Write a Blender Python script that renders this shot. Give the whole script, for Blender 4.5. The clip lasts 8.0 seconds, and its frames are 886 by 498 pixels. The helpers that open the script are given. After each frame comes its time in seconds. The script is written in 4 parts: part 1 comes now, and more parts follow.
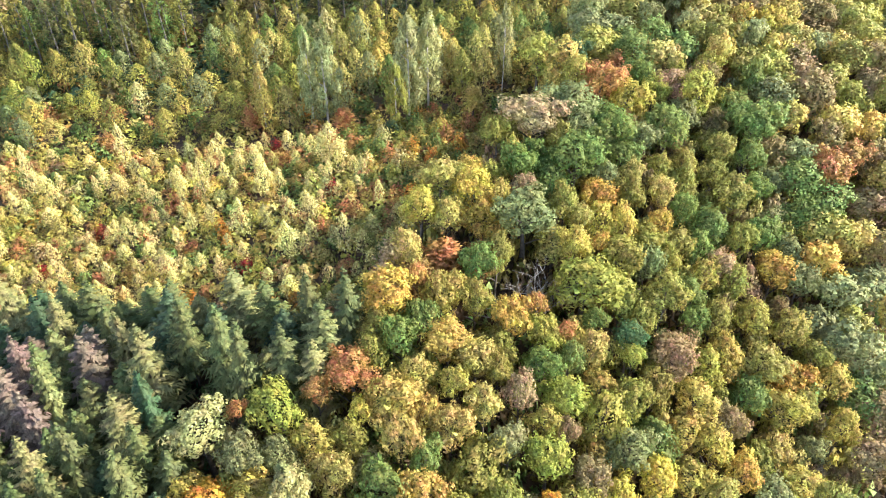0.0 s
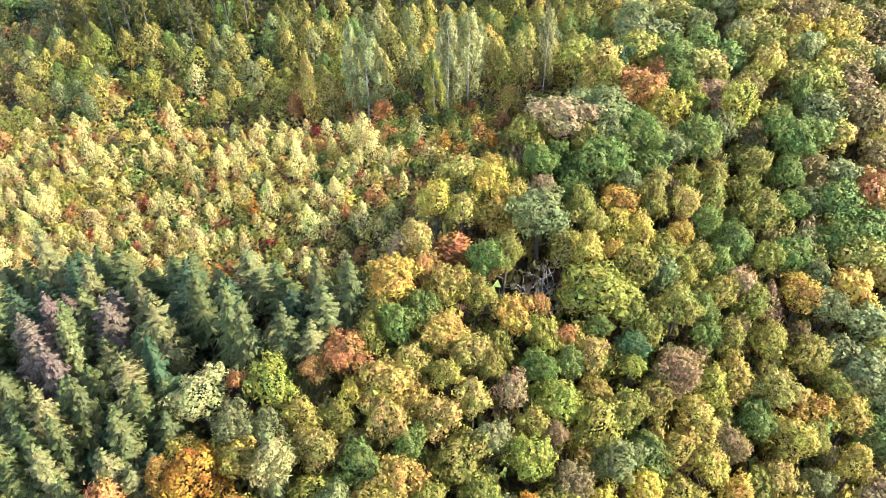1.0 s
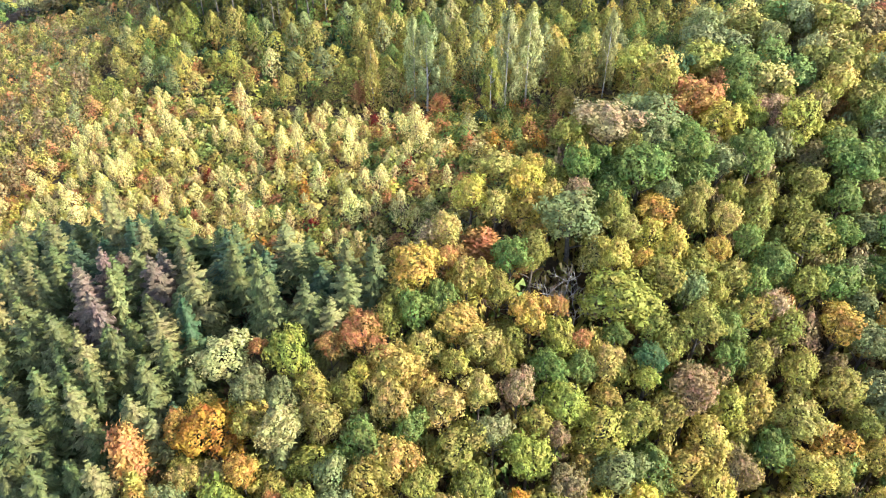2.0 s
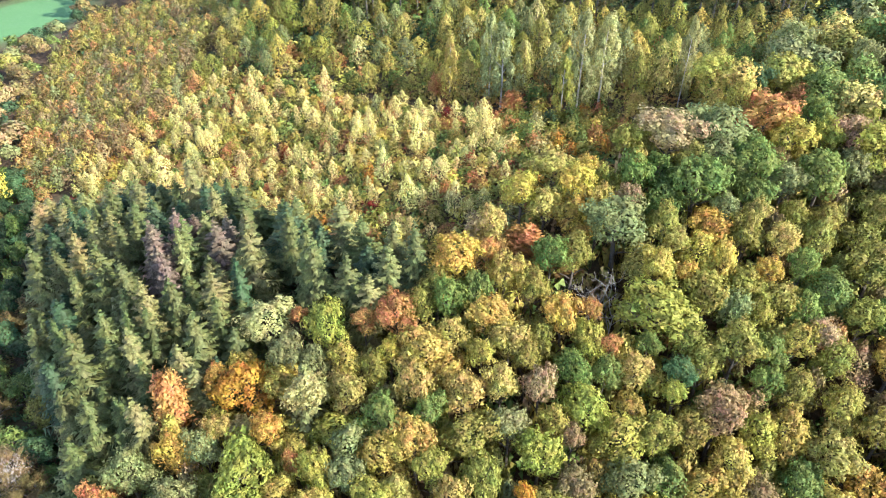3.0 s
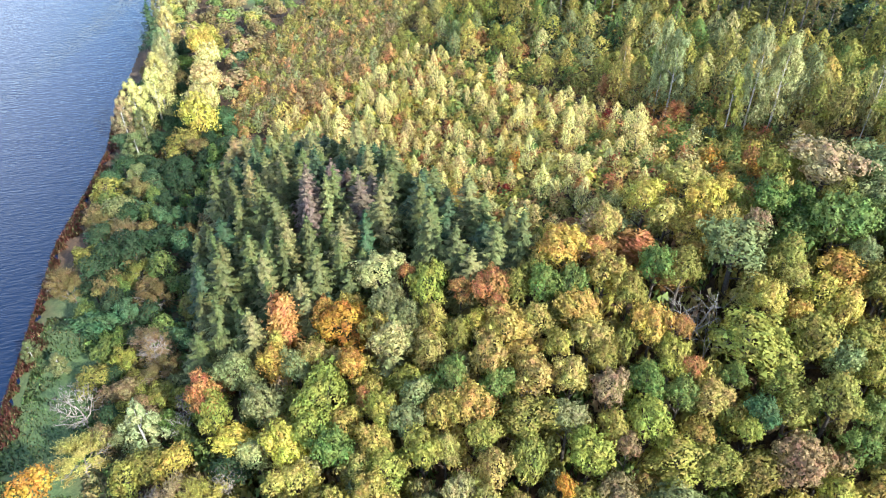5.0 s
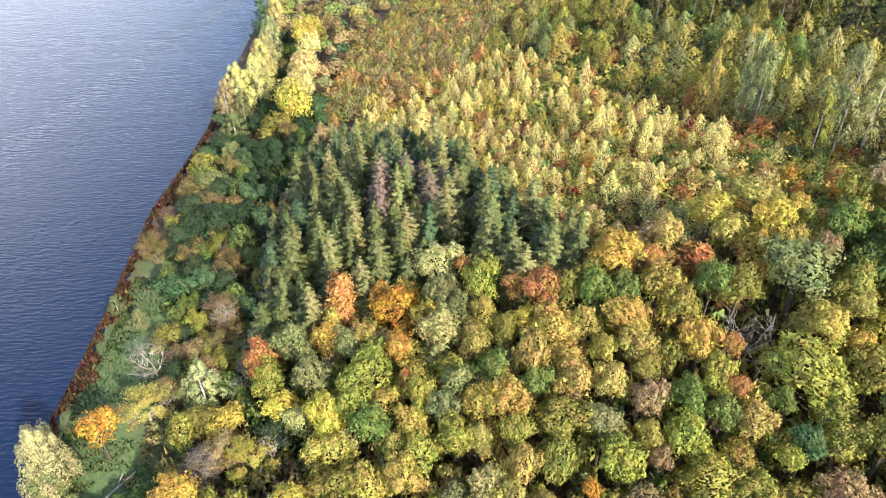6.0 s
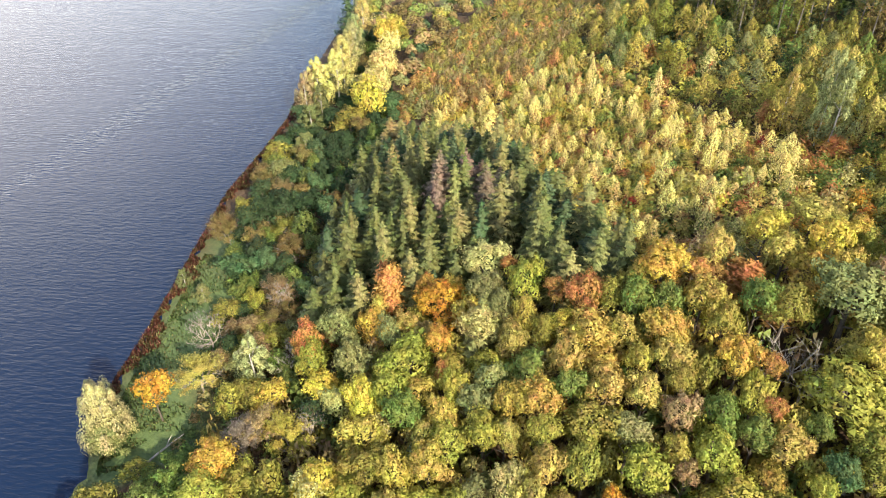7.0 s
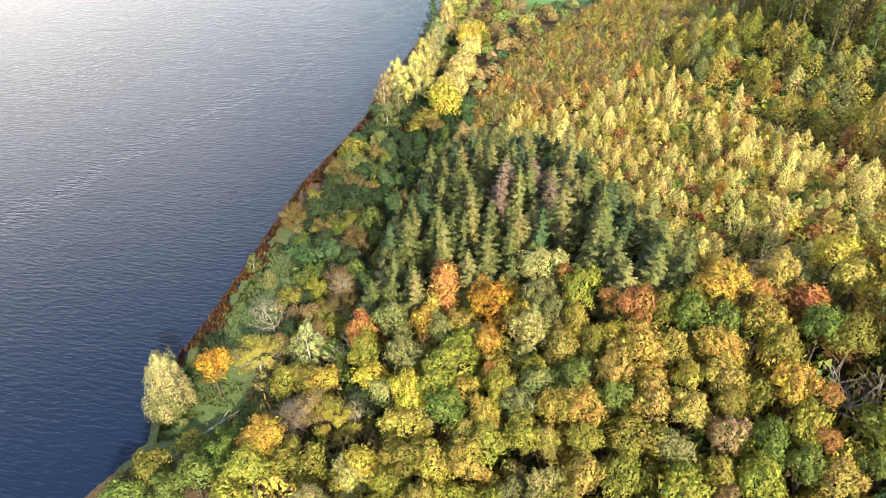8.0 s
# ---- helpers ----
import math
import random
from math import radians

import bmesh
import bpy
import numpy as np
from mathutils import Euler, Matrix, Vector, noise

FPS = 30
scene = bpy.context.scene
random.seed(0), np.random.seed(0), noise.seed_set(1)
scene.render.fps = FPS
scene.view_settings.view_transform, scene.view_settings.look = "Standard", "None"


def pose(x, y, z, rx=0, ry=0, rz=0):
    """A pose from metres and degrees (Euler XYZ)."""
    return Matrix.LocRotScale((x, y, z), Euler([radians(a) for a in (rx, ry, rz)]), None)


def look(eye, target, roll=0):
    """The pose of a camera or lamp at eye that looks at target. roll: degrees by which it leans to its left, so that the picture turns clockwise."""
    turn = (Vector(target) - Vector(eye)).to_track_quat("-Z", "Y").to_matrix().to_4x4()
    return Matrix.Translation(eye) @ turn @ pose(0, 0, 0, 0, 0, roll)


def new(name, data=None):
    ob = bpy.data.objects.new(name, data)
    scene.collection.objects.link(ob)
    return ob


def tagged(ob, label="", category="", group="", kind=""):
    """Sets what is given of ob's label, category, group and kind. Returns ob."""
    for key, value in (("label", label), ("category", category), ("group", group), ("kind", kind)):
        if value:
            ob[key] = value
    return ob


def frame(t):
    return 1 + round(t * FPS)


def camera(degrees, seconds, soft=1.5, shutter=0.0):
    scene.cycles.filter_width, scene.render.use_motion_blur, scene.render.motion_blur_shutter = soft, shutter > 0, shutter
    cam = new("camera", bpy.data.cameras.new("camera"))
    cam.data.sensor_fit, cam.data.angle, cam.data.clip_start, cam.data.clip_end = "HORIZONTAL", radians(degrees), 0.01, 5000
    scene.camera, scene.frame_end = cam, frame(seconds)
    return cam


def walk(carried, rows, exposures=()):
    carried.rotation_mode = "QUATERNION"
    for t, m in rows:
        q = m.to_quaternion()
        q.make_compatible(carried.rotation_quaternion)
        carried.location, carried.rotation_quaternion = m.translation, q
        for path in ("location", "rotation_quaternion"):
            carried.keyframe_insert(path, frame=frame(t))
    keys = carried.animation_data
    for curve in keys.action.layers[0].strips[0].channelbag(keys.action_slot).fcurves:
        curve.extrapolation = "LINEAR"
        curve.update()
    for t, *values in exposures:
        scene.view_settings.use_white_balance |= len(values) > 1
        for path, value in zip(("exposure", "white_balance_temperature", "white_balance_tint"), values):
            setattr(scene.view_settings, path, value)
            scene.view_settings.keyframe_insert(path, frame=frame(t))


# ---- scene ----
cam = camera(63.94, 8.0, soft=1.0)
PATH = [
    (0.0, look((0.00, 0.00, 99.88), (0.00, 79.97, 39.85), 0.05)),
    (0.5, look((5.12, -0.45, 99.96), (-0.19, 79.28, 39.83), 0.05)),
    (1.0, look((10.21, -0.78, 100.07), (-0.43, 78.38, 39.90), 0.07)),
    (1.5, look((15.09, -0.89, 100.19), (-1.34, 77.22, 39.95), 0.12)),
    (3.0, look((28.85, -0.25, 100.30), (-6.65, 71.22, 40.03), 0.05)),
    (3.5, look((32.84, 0.33, 100.30), (-8.45, 68.62, 40.05), 0.09)),
    (4.0, look((36.59, 1.08, 100.25), (-10.43, 65.60, 40.03), 0.08)),
    (4.5, look((40.10, 2.07, 100.14), (-12.43, 62.20, 39.95), -0.02)),
    (6.0, look((49.18, 6.09, 99.80), (-16.94, 51.60, 40.15), -0.37)),
    (6.5, look((51.78, 7.78, 99.73), (-17.73, 48.39, 40.41), -0.53)),
    (7.0, look((53.98, 9.27, 99.76), (-18.13, 45.57, 40.76), -0.64)),
    (7.5, look((55.60, 10.40, 99.83), (-18.84, 42.29, 41.16), -0.69)),
    (8.0, look((56.71, 11.31, 99.77), (-20.08, 38.19, 41.63), -0.82)),
]
walk(cam, PATH, [(0.0, 1.85, 6050, 15), (1.5, 1.8, 6000, 14), (3.5, 1.7, 5700, 13), (4.5, 1.62, 5450, 10), (6.0, 1.5, 6200, 16), (8.0, 1.38, 7300, 10)])

# ---- world and sun ----
SUN_AZ, SUN_EL = math.atan2(0.99, 0.03), radians(32)
world = bpy.data.worlds.new("sky")
scene.world = world
world.use_nodes = True
wt = world.node_tree
wt.nodes.clear()
w_out = wt.nodes.new("ShaderNodeOutputWorld")
w_bg = wt.nodes.new("ShaderNodeBackground")
w_sky = wt.nodes.new("ShaderNodeTexSky")
w_sky.sky_type = "NISHITA"
w_sky.sun_disc = False
w_sky.sun_elevation, w_sky.sun_rotation = SUN_EL, SUN_AZ
w_geo = wt.nodes.new("ShaderNodeTexCoord")
w_sep = wt.nodes.new("ShaderNodeSeparateXYZ")
w_ramp = wt.nodes.new("ShaderNodeMapRange")
w_ramp.interpolation_type = "SMOOTHSTEP"
w_ramp.inputs["From Min"].default_value, w_ramp.inputs["From Max"].default_value = 0.75, 0.28
w_map = wt.nodes.new("ShaderNodeMapping")
w_map.inputs["Scale"].default_value = (1.6, 1.6, 4.0)
w_noise = wt.nodes.new("ShaderNodeTexNoise")
w_noise.inputs["Scale"].default_value, w_noise.inputs["Detail"].default_value = 1.4, 5.0
w_cov = wt.nodes.new("ShaderNodeMapRange")
w_cov.inputs["From Min"].default_value, w_cov.inputs["From Max"].default_value = 0.2, 0.55
w_dot = wt.nodes.new("ShaderNodeVectorMath")
w_dot.operation = "DOT_PRODUCT"
w_dot.inputs[1].default_value = (-0.865, -0.40, 0.30)
w_side = wt.nodes.new("ShaderNodeMapRange")
w_side.interpolation_type = "SMOOTHSTEP"
w_side.inputs["From Min"].default_value, w_side.inputs["From Max"].default_value = 0.70, 0.93
w_mul = wt.nodes.new("ShaderNodeMath")
w_mul.operation = "MULTIPLY"
w_all = wt.nodes.new("ShaderNodeMath")
w_all.operation = "MULTIPLY"
w_mix = wt.nodes.new("ShaderNodeMix")
w_mix.data_type = "RGBA"
w_mix.inputs[7].default_value = (10.5, 10.6, 10.8, 1)
L = wt.links.new
L(w_geo.outputs["Generated"], w_sep.inputs[0])
L(w_sep.outputs["Z"], w_ramp.inputs["Value"])
L(w_geo.outputs["Generated"], w_map.inputs["Vector"])
L(w_map.outputs[0], w_noise.inputs["Vector"])
L(w_noise.outputs["Fac"], w_cov.inputs["Value"])
L(w_ramp.outputs[0], w_mul.inputs[0])
L(w_cov.outputs[0], w_mul.inputs[1])
L(w_geo.outputs["Generated"], w_dot.inputs[0])
L(w_dot.outputs["Value"], w_side.inputs["Value"])
L(w_mul.outputs[0], w_all.inputs[0])
L(w_side.outputs[0], w_all.inputs[1])
L(w_all.outputs[0], w_mix.inputs[0])
L(w_sky.outputs[0], w_mix.inputs[6])
L(w_mix.outputs[2], w_bg.inputs["Color"])
w_bg.inputs["Strength"].default_value = 0.14
L(w_bg.outputs[0], w_out.inputs[0])

sun_data = bpy.data.lights.new("sun", "SUN")
sun_data.energy, sun_data.angle, sun_data.color = 4.7, radians(1.5), (1.0, 0.91, 0.70)
sun = new("sun", sun_data)
sun.matrix_world = look((0, 0, 300), (-math.sin(SUN_AZ) * math.cos(SUN_EL), -math.cos(SUN_AZ) * math.cos(SUN_EL), 300 - math.sin(SUN_EL)))

# ---- materials ----


def node_material(name):
    m = bpy.data.materials.new(name)
    m.use_nodes = True
    t = m.node_tree
    return m, t, t.nodes["Principled BSDF"], t.nodes["Material Output"]


def ramp(t, stops):
    n = t.nodes.new("ShaderNodeValToRGB")
    e = n.color_ramp.elements
    e[0].position, e[0].color = stops[0][0], (*stops[0][1], 1)
    e[1].position, e[1].color = stops[-1][0], (*stops[-1][1], 1)
    for p, c in stops[1:-1]:
        e.new(p).color = (*c, 1)
    return n


def noise_node(t, scale, detail=4.0, rough=0.55, vector="Object"):
    co = t.nodes.new("ShaderNodeTexCoord")
    n = t.nodes.new("ShaderNodeTexNoise")
    n.inputs["Scale"].default_value, n.inputs["Detail"].default_value, n.inputs["Roughness"].default_value = scale, detail, rough
    t.links.new(co.outputs[vector], n.inputs["Vector"])
    return n


def leaf_material(name, per_tree, spread=0.34, glow=0.48):
    """Leaves: the tree's own tint, varied from twig to twig and from bough to bough."""
    m, t, b, out = node_material(name)
    if per_tree:
        src = t.nodes.new("ShaderNodeObjectInfo").outputs["Color"]
    else:
        a = t.nodes.new("ShaderNodeAttribute")
        a.attribute_name = "tint"
        src = a.outputs["Color"]
    geo = t.nodes.new("ShaderNodeNewGeometry")
    val = t.nodes.new("ShaderNodeMapRange")
    val.inputs["To Min"].default_value, val.inputs["To Max"].default_value = 1 - spread, 1 + spread
    t.links.new(geo.outputs["Random Per Island"], val.inputs["Value"])
    n = noise_node(t, 0.45, 2.0)
    hue = t.nodes.new("ShaderNodeMapRange")
    hue.inputs["From Min"].default_value, hue.inputs["From Max"].default_value = 0.3, 0.7
    hue.inputs["To Min"].default_value, hue.inputs["To Max"].default_value = 0.466, 0.54
    t.links.new(n.outputs["Fac"], hue.inputs["Value"])
    hsv = t.nodes.new("ShaderNodeHueSaturation")
    t.links.new(src, hsv.inputs["Color"])
    t.links.new(hue.outputs[0], hsv.inputs["Hue"])
    t.links.new(hsv.outputs[0], b.inputs["Base Color"])
    b.inputs["Roughness"].default_value = 0.62
    b.inputs["Specular IOR Level"].default_value = 0.2
    fine = noise_node(t, 1.7, 3.0, 0.6)
    mot = t.nodes.new("ShaderNodeMapRange")
    mot.inputs["From Min"].default_value, mot.inputs["From Max"].default_value = 0.3, 0.7
    mot.inputs["To Min"].default_value, mot.inputs["To Max"].default_value = 0.66, 1.34
    t.links.new(fine.outputs["Fac"], mot.inputs["Value"])
    both = t.nodes.new("ShaderNodeMath")
    both.operation = "MULTIPLY"
    t.links.new(mot.outputs[0], both.inputs[0])
    t.links.new(val.outputs[0], both.inputs[1])
    t.links.new(both.outputs[0], hsv.inputs["Value"])
    tr = t.nodes.new("ShaderNodeBsdfTranslucent")
    t.links.new(hsv.outputs[0], tr.inputs["Color"])
    mix = t.nodes.new("ShaderNodeMixShader")
    mix.inputs[0].default_value = glow
    t.links.new(b.outputs[0], mix.inputs[1])
    t.links.new(tr.outputs[0], mix.inputs[2])
    t.links.new(mix.outputs[0], out.inputs["Surface"])
    return m


def bark_material(name, dark, light, scale, marks=None):
    m, t, b, out = node_material(name)
    n = noise_node(t, scale, 6.0)
    r = ramp(t, [(0.3, dark), (0.7, light)])
    t.links.new(n.outputs["Fac"], r.inputs[0])
    col = r.outputs[0]
    if marks:
        v = noise_node(t, scale * 3, 3.0)
        k = t.nodes.new("ShaderNodeMapRange")
        k.inputs["From Min"].default_value, k.inputs["From Max"].default_value = 0.6, 0.66
        t.links.new(v.outputs["Fac"], k.inputs["Value"])
        mx = t.nodes.new("ShaderNodeMix")
        mx.data_type = "RGBA"
        mx.inputs[7].default_value = (*marks, 1)
        t.links.new(k.outputs[0], mx.inputs[0])
        t.links.new(col, mx.inputs[6])
        col = mx.outputs[2]
    t.links.new(col, b.inputs["Base Color"])
    b.inputs["Roughness"].default_value = 0.9
    bp = t.nodes.new("ShaderNodeBump")
    bp.inputs["Strength"].default_value = 0.6
    t.links.new(n.outputs["Fac"], bp.inputs["Height"])
    t.links.new(bp.outputs[0], b.inputs["Normal"])
    return m


M_LEAF = leaf_material("autumn_leaves", True)
M_NEEDLE = leaf_material("needles", True, 0.3, 0.12)
M_FAR = leaf_material("woodland_leaves", False, 0.25, 0.25)
M_BARK = bark_material("oak_bark", (0.035, 0.028, 0.022), (0.12, 0.10, 0.08), 3.0)
M_BIRCH = bark_material("birch_bark", (0.3, 0.28, 0.25), (0.55, 0.52, 0.48), 1.5, (0.06, 0.055, 0.05))
M_STEM = bark_material("old_birch_bark", (0.06, 0.055, 0.048), (0.17, 0.155, 0.14), 1.2)
M_TWIG = bark_material("bare_twigs", (0.16, 0.13, 0.11), (0.36, 0.32, 0.28), 2.0)
M_DEAD = bark_material("dead_wood", (0.2, 0.18, 0.155), (0.42, 0.39, 0.35), 2.0)


def ground_material():
    m, t, b, out = node_material("forest_floor")
    big = noise_node(t, 0.06, 5.0)
    fine = noise_node(t, 1.3, 8.0, 0.7)
    litter = ramp(t, [(0.25, (0.022, 0.016, 0.011)), (0.5, (0.07, 0.042, 0.022)), (0.75, (0.13, 0.075, 0.035))])
    grass = ramp(t, [(0.25, (0.03, 0.055, 0.018)), (0.5, (0.07, 0.115, 0.036)), (0.8, (0.12, 0.155, 0.055))])
    t.links.new(fine.outputs["Fac"], litter.inputs[0])
    t.links.new(fine.outputs["Fac"], grass.inputs[0])
    a = t.nodes.new("ShaderNodeAttribute")
    a.attribute_name = "turf"
    add = t.nodes.new("ShaderNodeMath")
    add.operation = "ADD"
    t.links.new(a.outputs["Fac"], add.inputs[0])
    sh = t.nodes.new("ShaderNodeMapRange")
    sh.inputs["From Min"].default_value, sh.inputs["From Max"].default_value = 0.3, 0.7
    sh.inputs["To Min"].default_value, sh.inputs["To Max"].default_value = -0.35, 0.35
    t.links.new(big.outputs["Fac"], sh.inputs["Value"])
    t.links.new(sh.outputs[0], add.inputs[1])
    mx = t.nodes.new("ShaderNodeMix")
    mx.data_type = "RGBA"
    mx.clamp_factor = True
    t.links.new(add.outputs[0], mx.inputs[0])
    t.links.new(litter.outputs[0], mx.inputs[6])
    t.links.new(grass.outputs[0], mx.inputs[7])
    lush = t.nodes.new("ShaderNodeMapRange")
    lush.inputs["From Min"].default_value, lush.inputs["From Max"].default_value = 1.1, 1.6
    t.links.new(a.outputs["Fac"], lush.inputs["Value"])
    meadow = ramp(t, [(0.2, (0.05, 0.15, 0.05)), (0.8, (0.11, 0.24, 0.09))])
    t.links.new(fine.outputs["Fac"], meadow.inputs[0])
    field = t.nodes.new("ShaderNodeMix")
    field.data_type = "RGBA"
    t.links.new(lush.outputs[0], field.inputs[0])
    t.links.new(mx.outputs[2], field.inputs[6])
    t.links.new(meadow.outputs[0], field.inputs[7])
    t.links.new(field.outputs[2], b.inputs["Base Color"])
    b.inputs["Roughness"].default_value = 0.95
    bp = t.nodes.new("ShaderNodeBump")
    bp.inputs["Strength"].default_value, bp.inputs["Distance"].default_value = 0.8, 0.4
    t.links.new(fine.outputs["Fac"], bp.inputs["Height"])
    t.links.new(bp.outputs[0], b.inputs["Normal"])
    return m


def water_material():
    m, t, b, out = node_material("lake_water")
    co = t.nodes.new("ShaderNodeTexCoord")
    rot = t.nodes.new("ShaderNodeMapping")
    rot.vector_type = "TEXTURE"
    rot.inputs["Rotation"].default_value = (0, 0, radians(56))
    rot.inputs["Scale"].default_value = (3.2, 1.0, 1.0)
    t.links.new(co.outputs["Object"], rot.inputs["Vector"])
    heights = []
    for scale, detail in ((1.25, 3.0), (0.2, 2.0)):
        n = t.nodes.new("ShaderNodeTexNoise")
        n.inputs["Scale"].default_value, n.inputs["Detail"].default_value = scale, detail
        n.inputs["Distortion"].default_value = 0.4
        t.links.new(rot.outputs[0], n.inputs["Vector"])
        heights.append(n)
    # a band of rougher water drawn out along the wind
    band = t.nodes.new("ShaderNodeMapping")
    band.vector_type = "TEXTURE"
    band.inputs["Location"].default_value = (-203.0, 39.0, 0)
    band.inputs["Rotation"].default_value = (0, 0, radians(132.5))
    t.links.new(co.outputs["Object"], band.inputs["Vector"])
    sep = t.nodes.new("ShaderNodeSeparateXYZ")
    t.links.new(band.outputs[0], sep.inputs[0])
    wob = noise_node(t, 0.09, 4.0, 0.65)
    off = t.nodes.new("ShaderNodeMath")
    off.operation = "MULTIPLY_ADD"
    off.inputs[1].default_value, off.inputs[2].default_value = 16.0, -8.0
    t.links.new(wob.outputs["Fac"], off.inputs[0])
    dist = t.nodes.new("ShaderNodeMath")
    t.links.new(sep.outputs["Y"], dist.inputs[0])
    t.links.new(off.outputs[0], dist.inputs[1])
    away = t.nodes.new("ShaderNodeMath")
    away.operation = "ABSOLUTE"
    t.links.new(dist.outputs[0], away.inputs[0])
    chop = t.nodes.new("ShaderNodeMapRange")
    chop.inputs["From Min"].default_value, chop.inputs["From Max"].default_value = 0.5, 8.0
    chop.inputs["To Min"].default_value, chop.inputs["To Max"].default_value = 0.95, 0.42
    t.links.new(away.outputs[0], chop.inputs["Value"])
    b1 = t.nodes.new("ShaderNodeBump")
    b1.inputs["Distance"].default_value = 0.32
    t.links.new(chop.outputs[0], b1.inputs["Strength"])
    t.links.new(heights[0].outputs["Fac"], b1.inputs["Height"])
    b2 = t.nodes.new("ShaderNodeBump")
    b2.inputs["Strength"].default_value, b2.inputs["Distance"].default_value = 0.12, 0.6
    t.links.new(heights[1].outputs["Fac"], b2.inputs["Height"])
    t.links.new(b2.outputs[0], b1.inputs["Normal"])
    t.links.new(b1.outputs[0], b.inputs["Normal"])
    b.inputs["Base Color"].default_value = (0.005, 0.014, 0.040, 1)
    b.inputs["Roughness"].default_value = 0.12
    b.inputs["IOR"].default_value = 1.333
    return m


M_GROUND, M_WATER = ground_material(), water_material()

# ---- the lie of the land ----
HILL_X, HILL_Y, HILL_W = np.arange(-290, 131, 60.0), np.arange(-10, 211, 44.0), 48.0
HILLS = np.array([
    (0, 0, 0, -2.1, 0.3, 1.0),
    (0, 0, 7.2, -2.4, 1.4, 2.9),
    (0, 0, 0.3, -10.2, -0.8, 11.4),
    (0, -0.0, -3.3, 13.8, 7.0, 9.6),
    (2.3, -3.7, 5.4, -1.9, -0.8, 23.9),
    (1.2, -12.9, 21.0, 19.2, -11.9, 20.4),
    (23.5, -16.2, -19.8, 14.2, 8.3, 20.5),
    (2.1, 1.8, 7.5, 9.3, 2.8, 7.7),
])
SHORE = np.array([(-20, -60), (-25, -34), (-31, -20), (-38, -11.5), (-47, -9.5), (-57, -4.2), (-76, 8), (-93, 18), (-117, 32), (-133, 45), (-151, 58.5),
                  (-190, 80), (-224, 102), (-262, 126), (-330, 165), (-900, 480)], float)
SHORE = np.vstack([[(150, -700)], [(10, -120)], SHORE])


def inland(x, y):
    """Metres from the shoreline, positive on land."""
    x, y = np.asarray(x, float), np.asarray(y, float)
    best, side = np.full(x.shape, 1e9), np.ones(x.shape)
    for a, b in zip(SHORE[:-1], SHORE[1:]):
        d = b - a
        k = np.clip(((x - a[0]) * d[0] + (y - a[1]) * d[1]) / (d @ d), 0, 1)
        px, py = x - a[0] - k * d[0], y - a[1] - k * d[1]
        r = np.hypot(px, py)
        near = r < best
        side = np.where(near, np.sign(d[1] * px - d[0] * py), side)
        best = np.where(near, r, best)
    return best * side


def hill(x, y):
    """The rolling form of the land, before it is kept above the water."""
    x, y = np.asarray(x, float), np.asarray(y, float)
    z = np.zeros(x.shape)
    for i, hx in enumerate(HILL_X):
        for j, hy in enumerate(HILL_Y):
            if HILLS[i, j]:
                z = z + HILLS[i, j] * np.exp(-((x - hx) ** 2 + (y - hy) ** 2) / (2 * HILL_W ** 2))
    far = np.clip((y - 190) / 60, 0, 1) * np.clip((x + 200) / 120, 0, 1)
    return z * (1 - far) + 38 * far


def land(x, y):
    """Height of the ground."""
    h = hill(x, y)
    d = inland(x, y)
    up = 1.4 + 0.5 * np.log1p(np.exp((h - 1.4) / 0.5 - 1e-9).clip(0, 1e30))
    up = np.where(h > 12, h, up)
    k = np.clip(d / 14, 0, 1)
    k = k * k * (3 - 2 * k)
    return np.where(d > 0, 0.05 + (up - 0.05) * k, np.clip(0.05 + d * 0.15, -3.5, 0.05))


def mesh_from(name, verts, faces, mats, smooth=False):
    me = bpy.data.meshes.new(name)
    if isinstance(faces, np.ndarray):
        n, sides = faces.shape
        me.vertices.add(len(verts))
        me.vertices.foreach_set("co", np.ascontiguousarray(verts, np.float32).ravel())
        me.loops.add(n * sides)
        me.loops.foreach_set("vertex_index", np.ascontiguousarray(faces, np.int32).ravel())
        me.polygons.add(n)
        me.polygons.foreach_set("loop_start", np.arange(0, n * sides, sides, dtype=np.int32))
        me.update(calc_edges=True)
    else:
        me.from_pydata(np.asarray(verts).tolist(), [], [tuple(int(v) for v in f) for f in faces])
    for m in mats:
        me.materials.append(m)
    if smooth:
        me.polygons.foreach_set("use_smooth", [True] * len(me.polygons))
    me.update()
    return me


def lay(me, normals):
    """Give each leaf the lie of the clump that it belongs to, as fine foliage has."""
    count = np.zeros(len(me.polygons), np.int32)
    me.polygons.foreach_get("loop_total", count)
    me.polygons.foreach_set("use_smooth", [True] * len(count))
    me.normals_split_custom_set(np.repeat(normals, count, 0).tolist())
    return me


def steps(stops):
    out = []
    for a, b, n in stops:
        out += list(np.linspace(a, b, n, endpoint=False))
    return np.array(out + [stops[-1][1]])


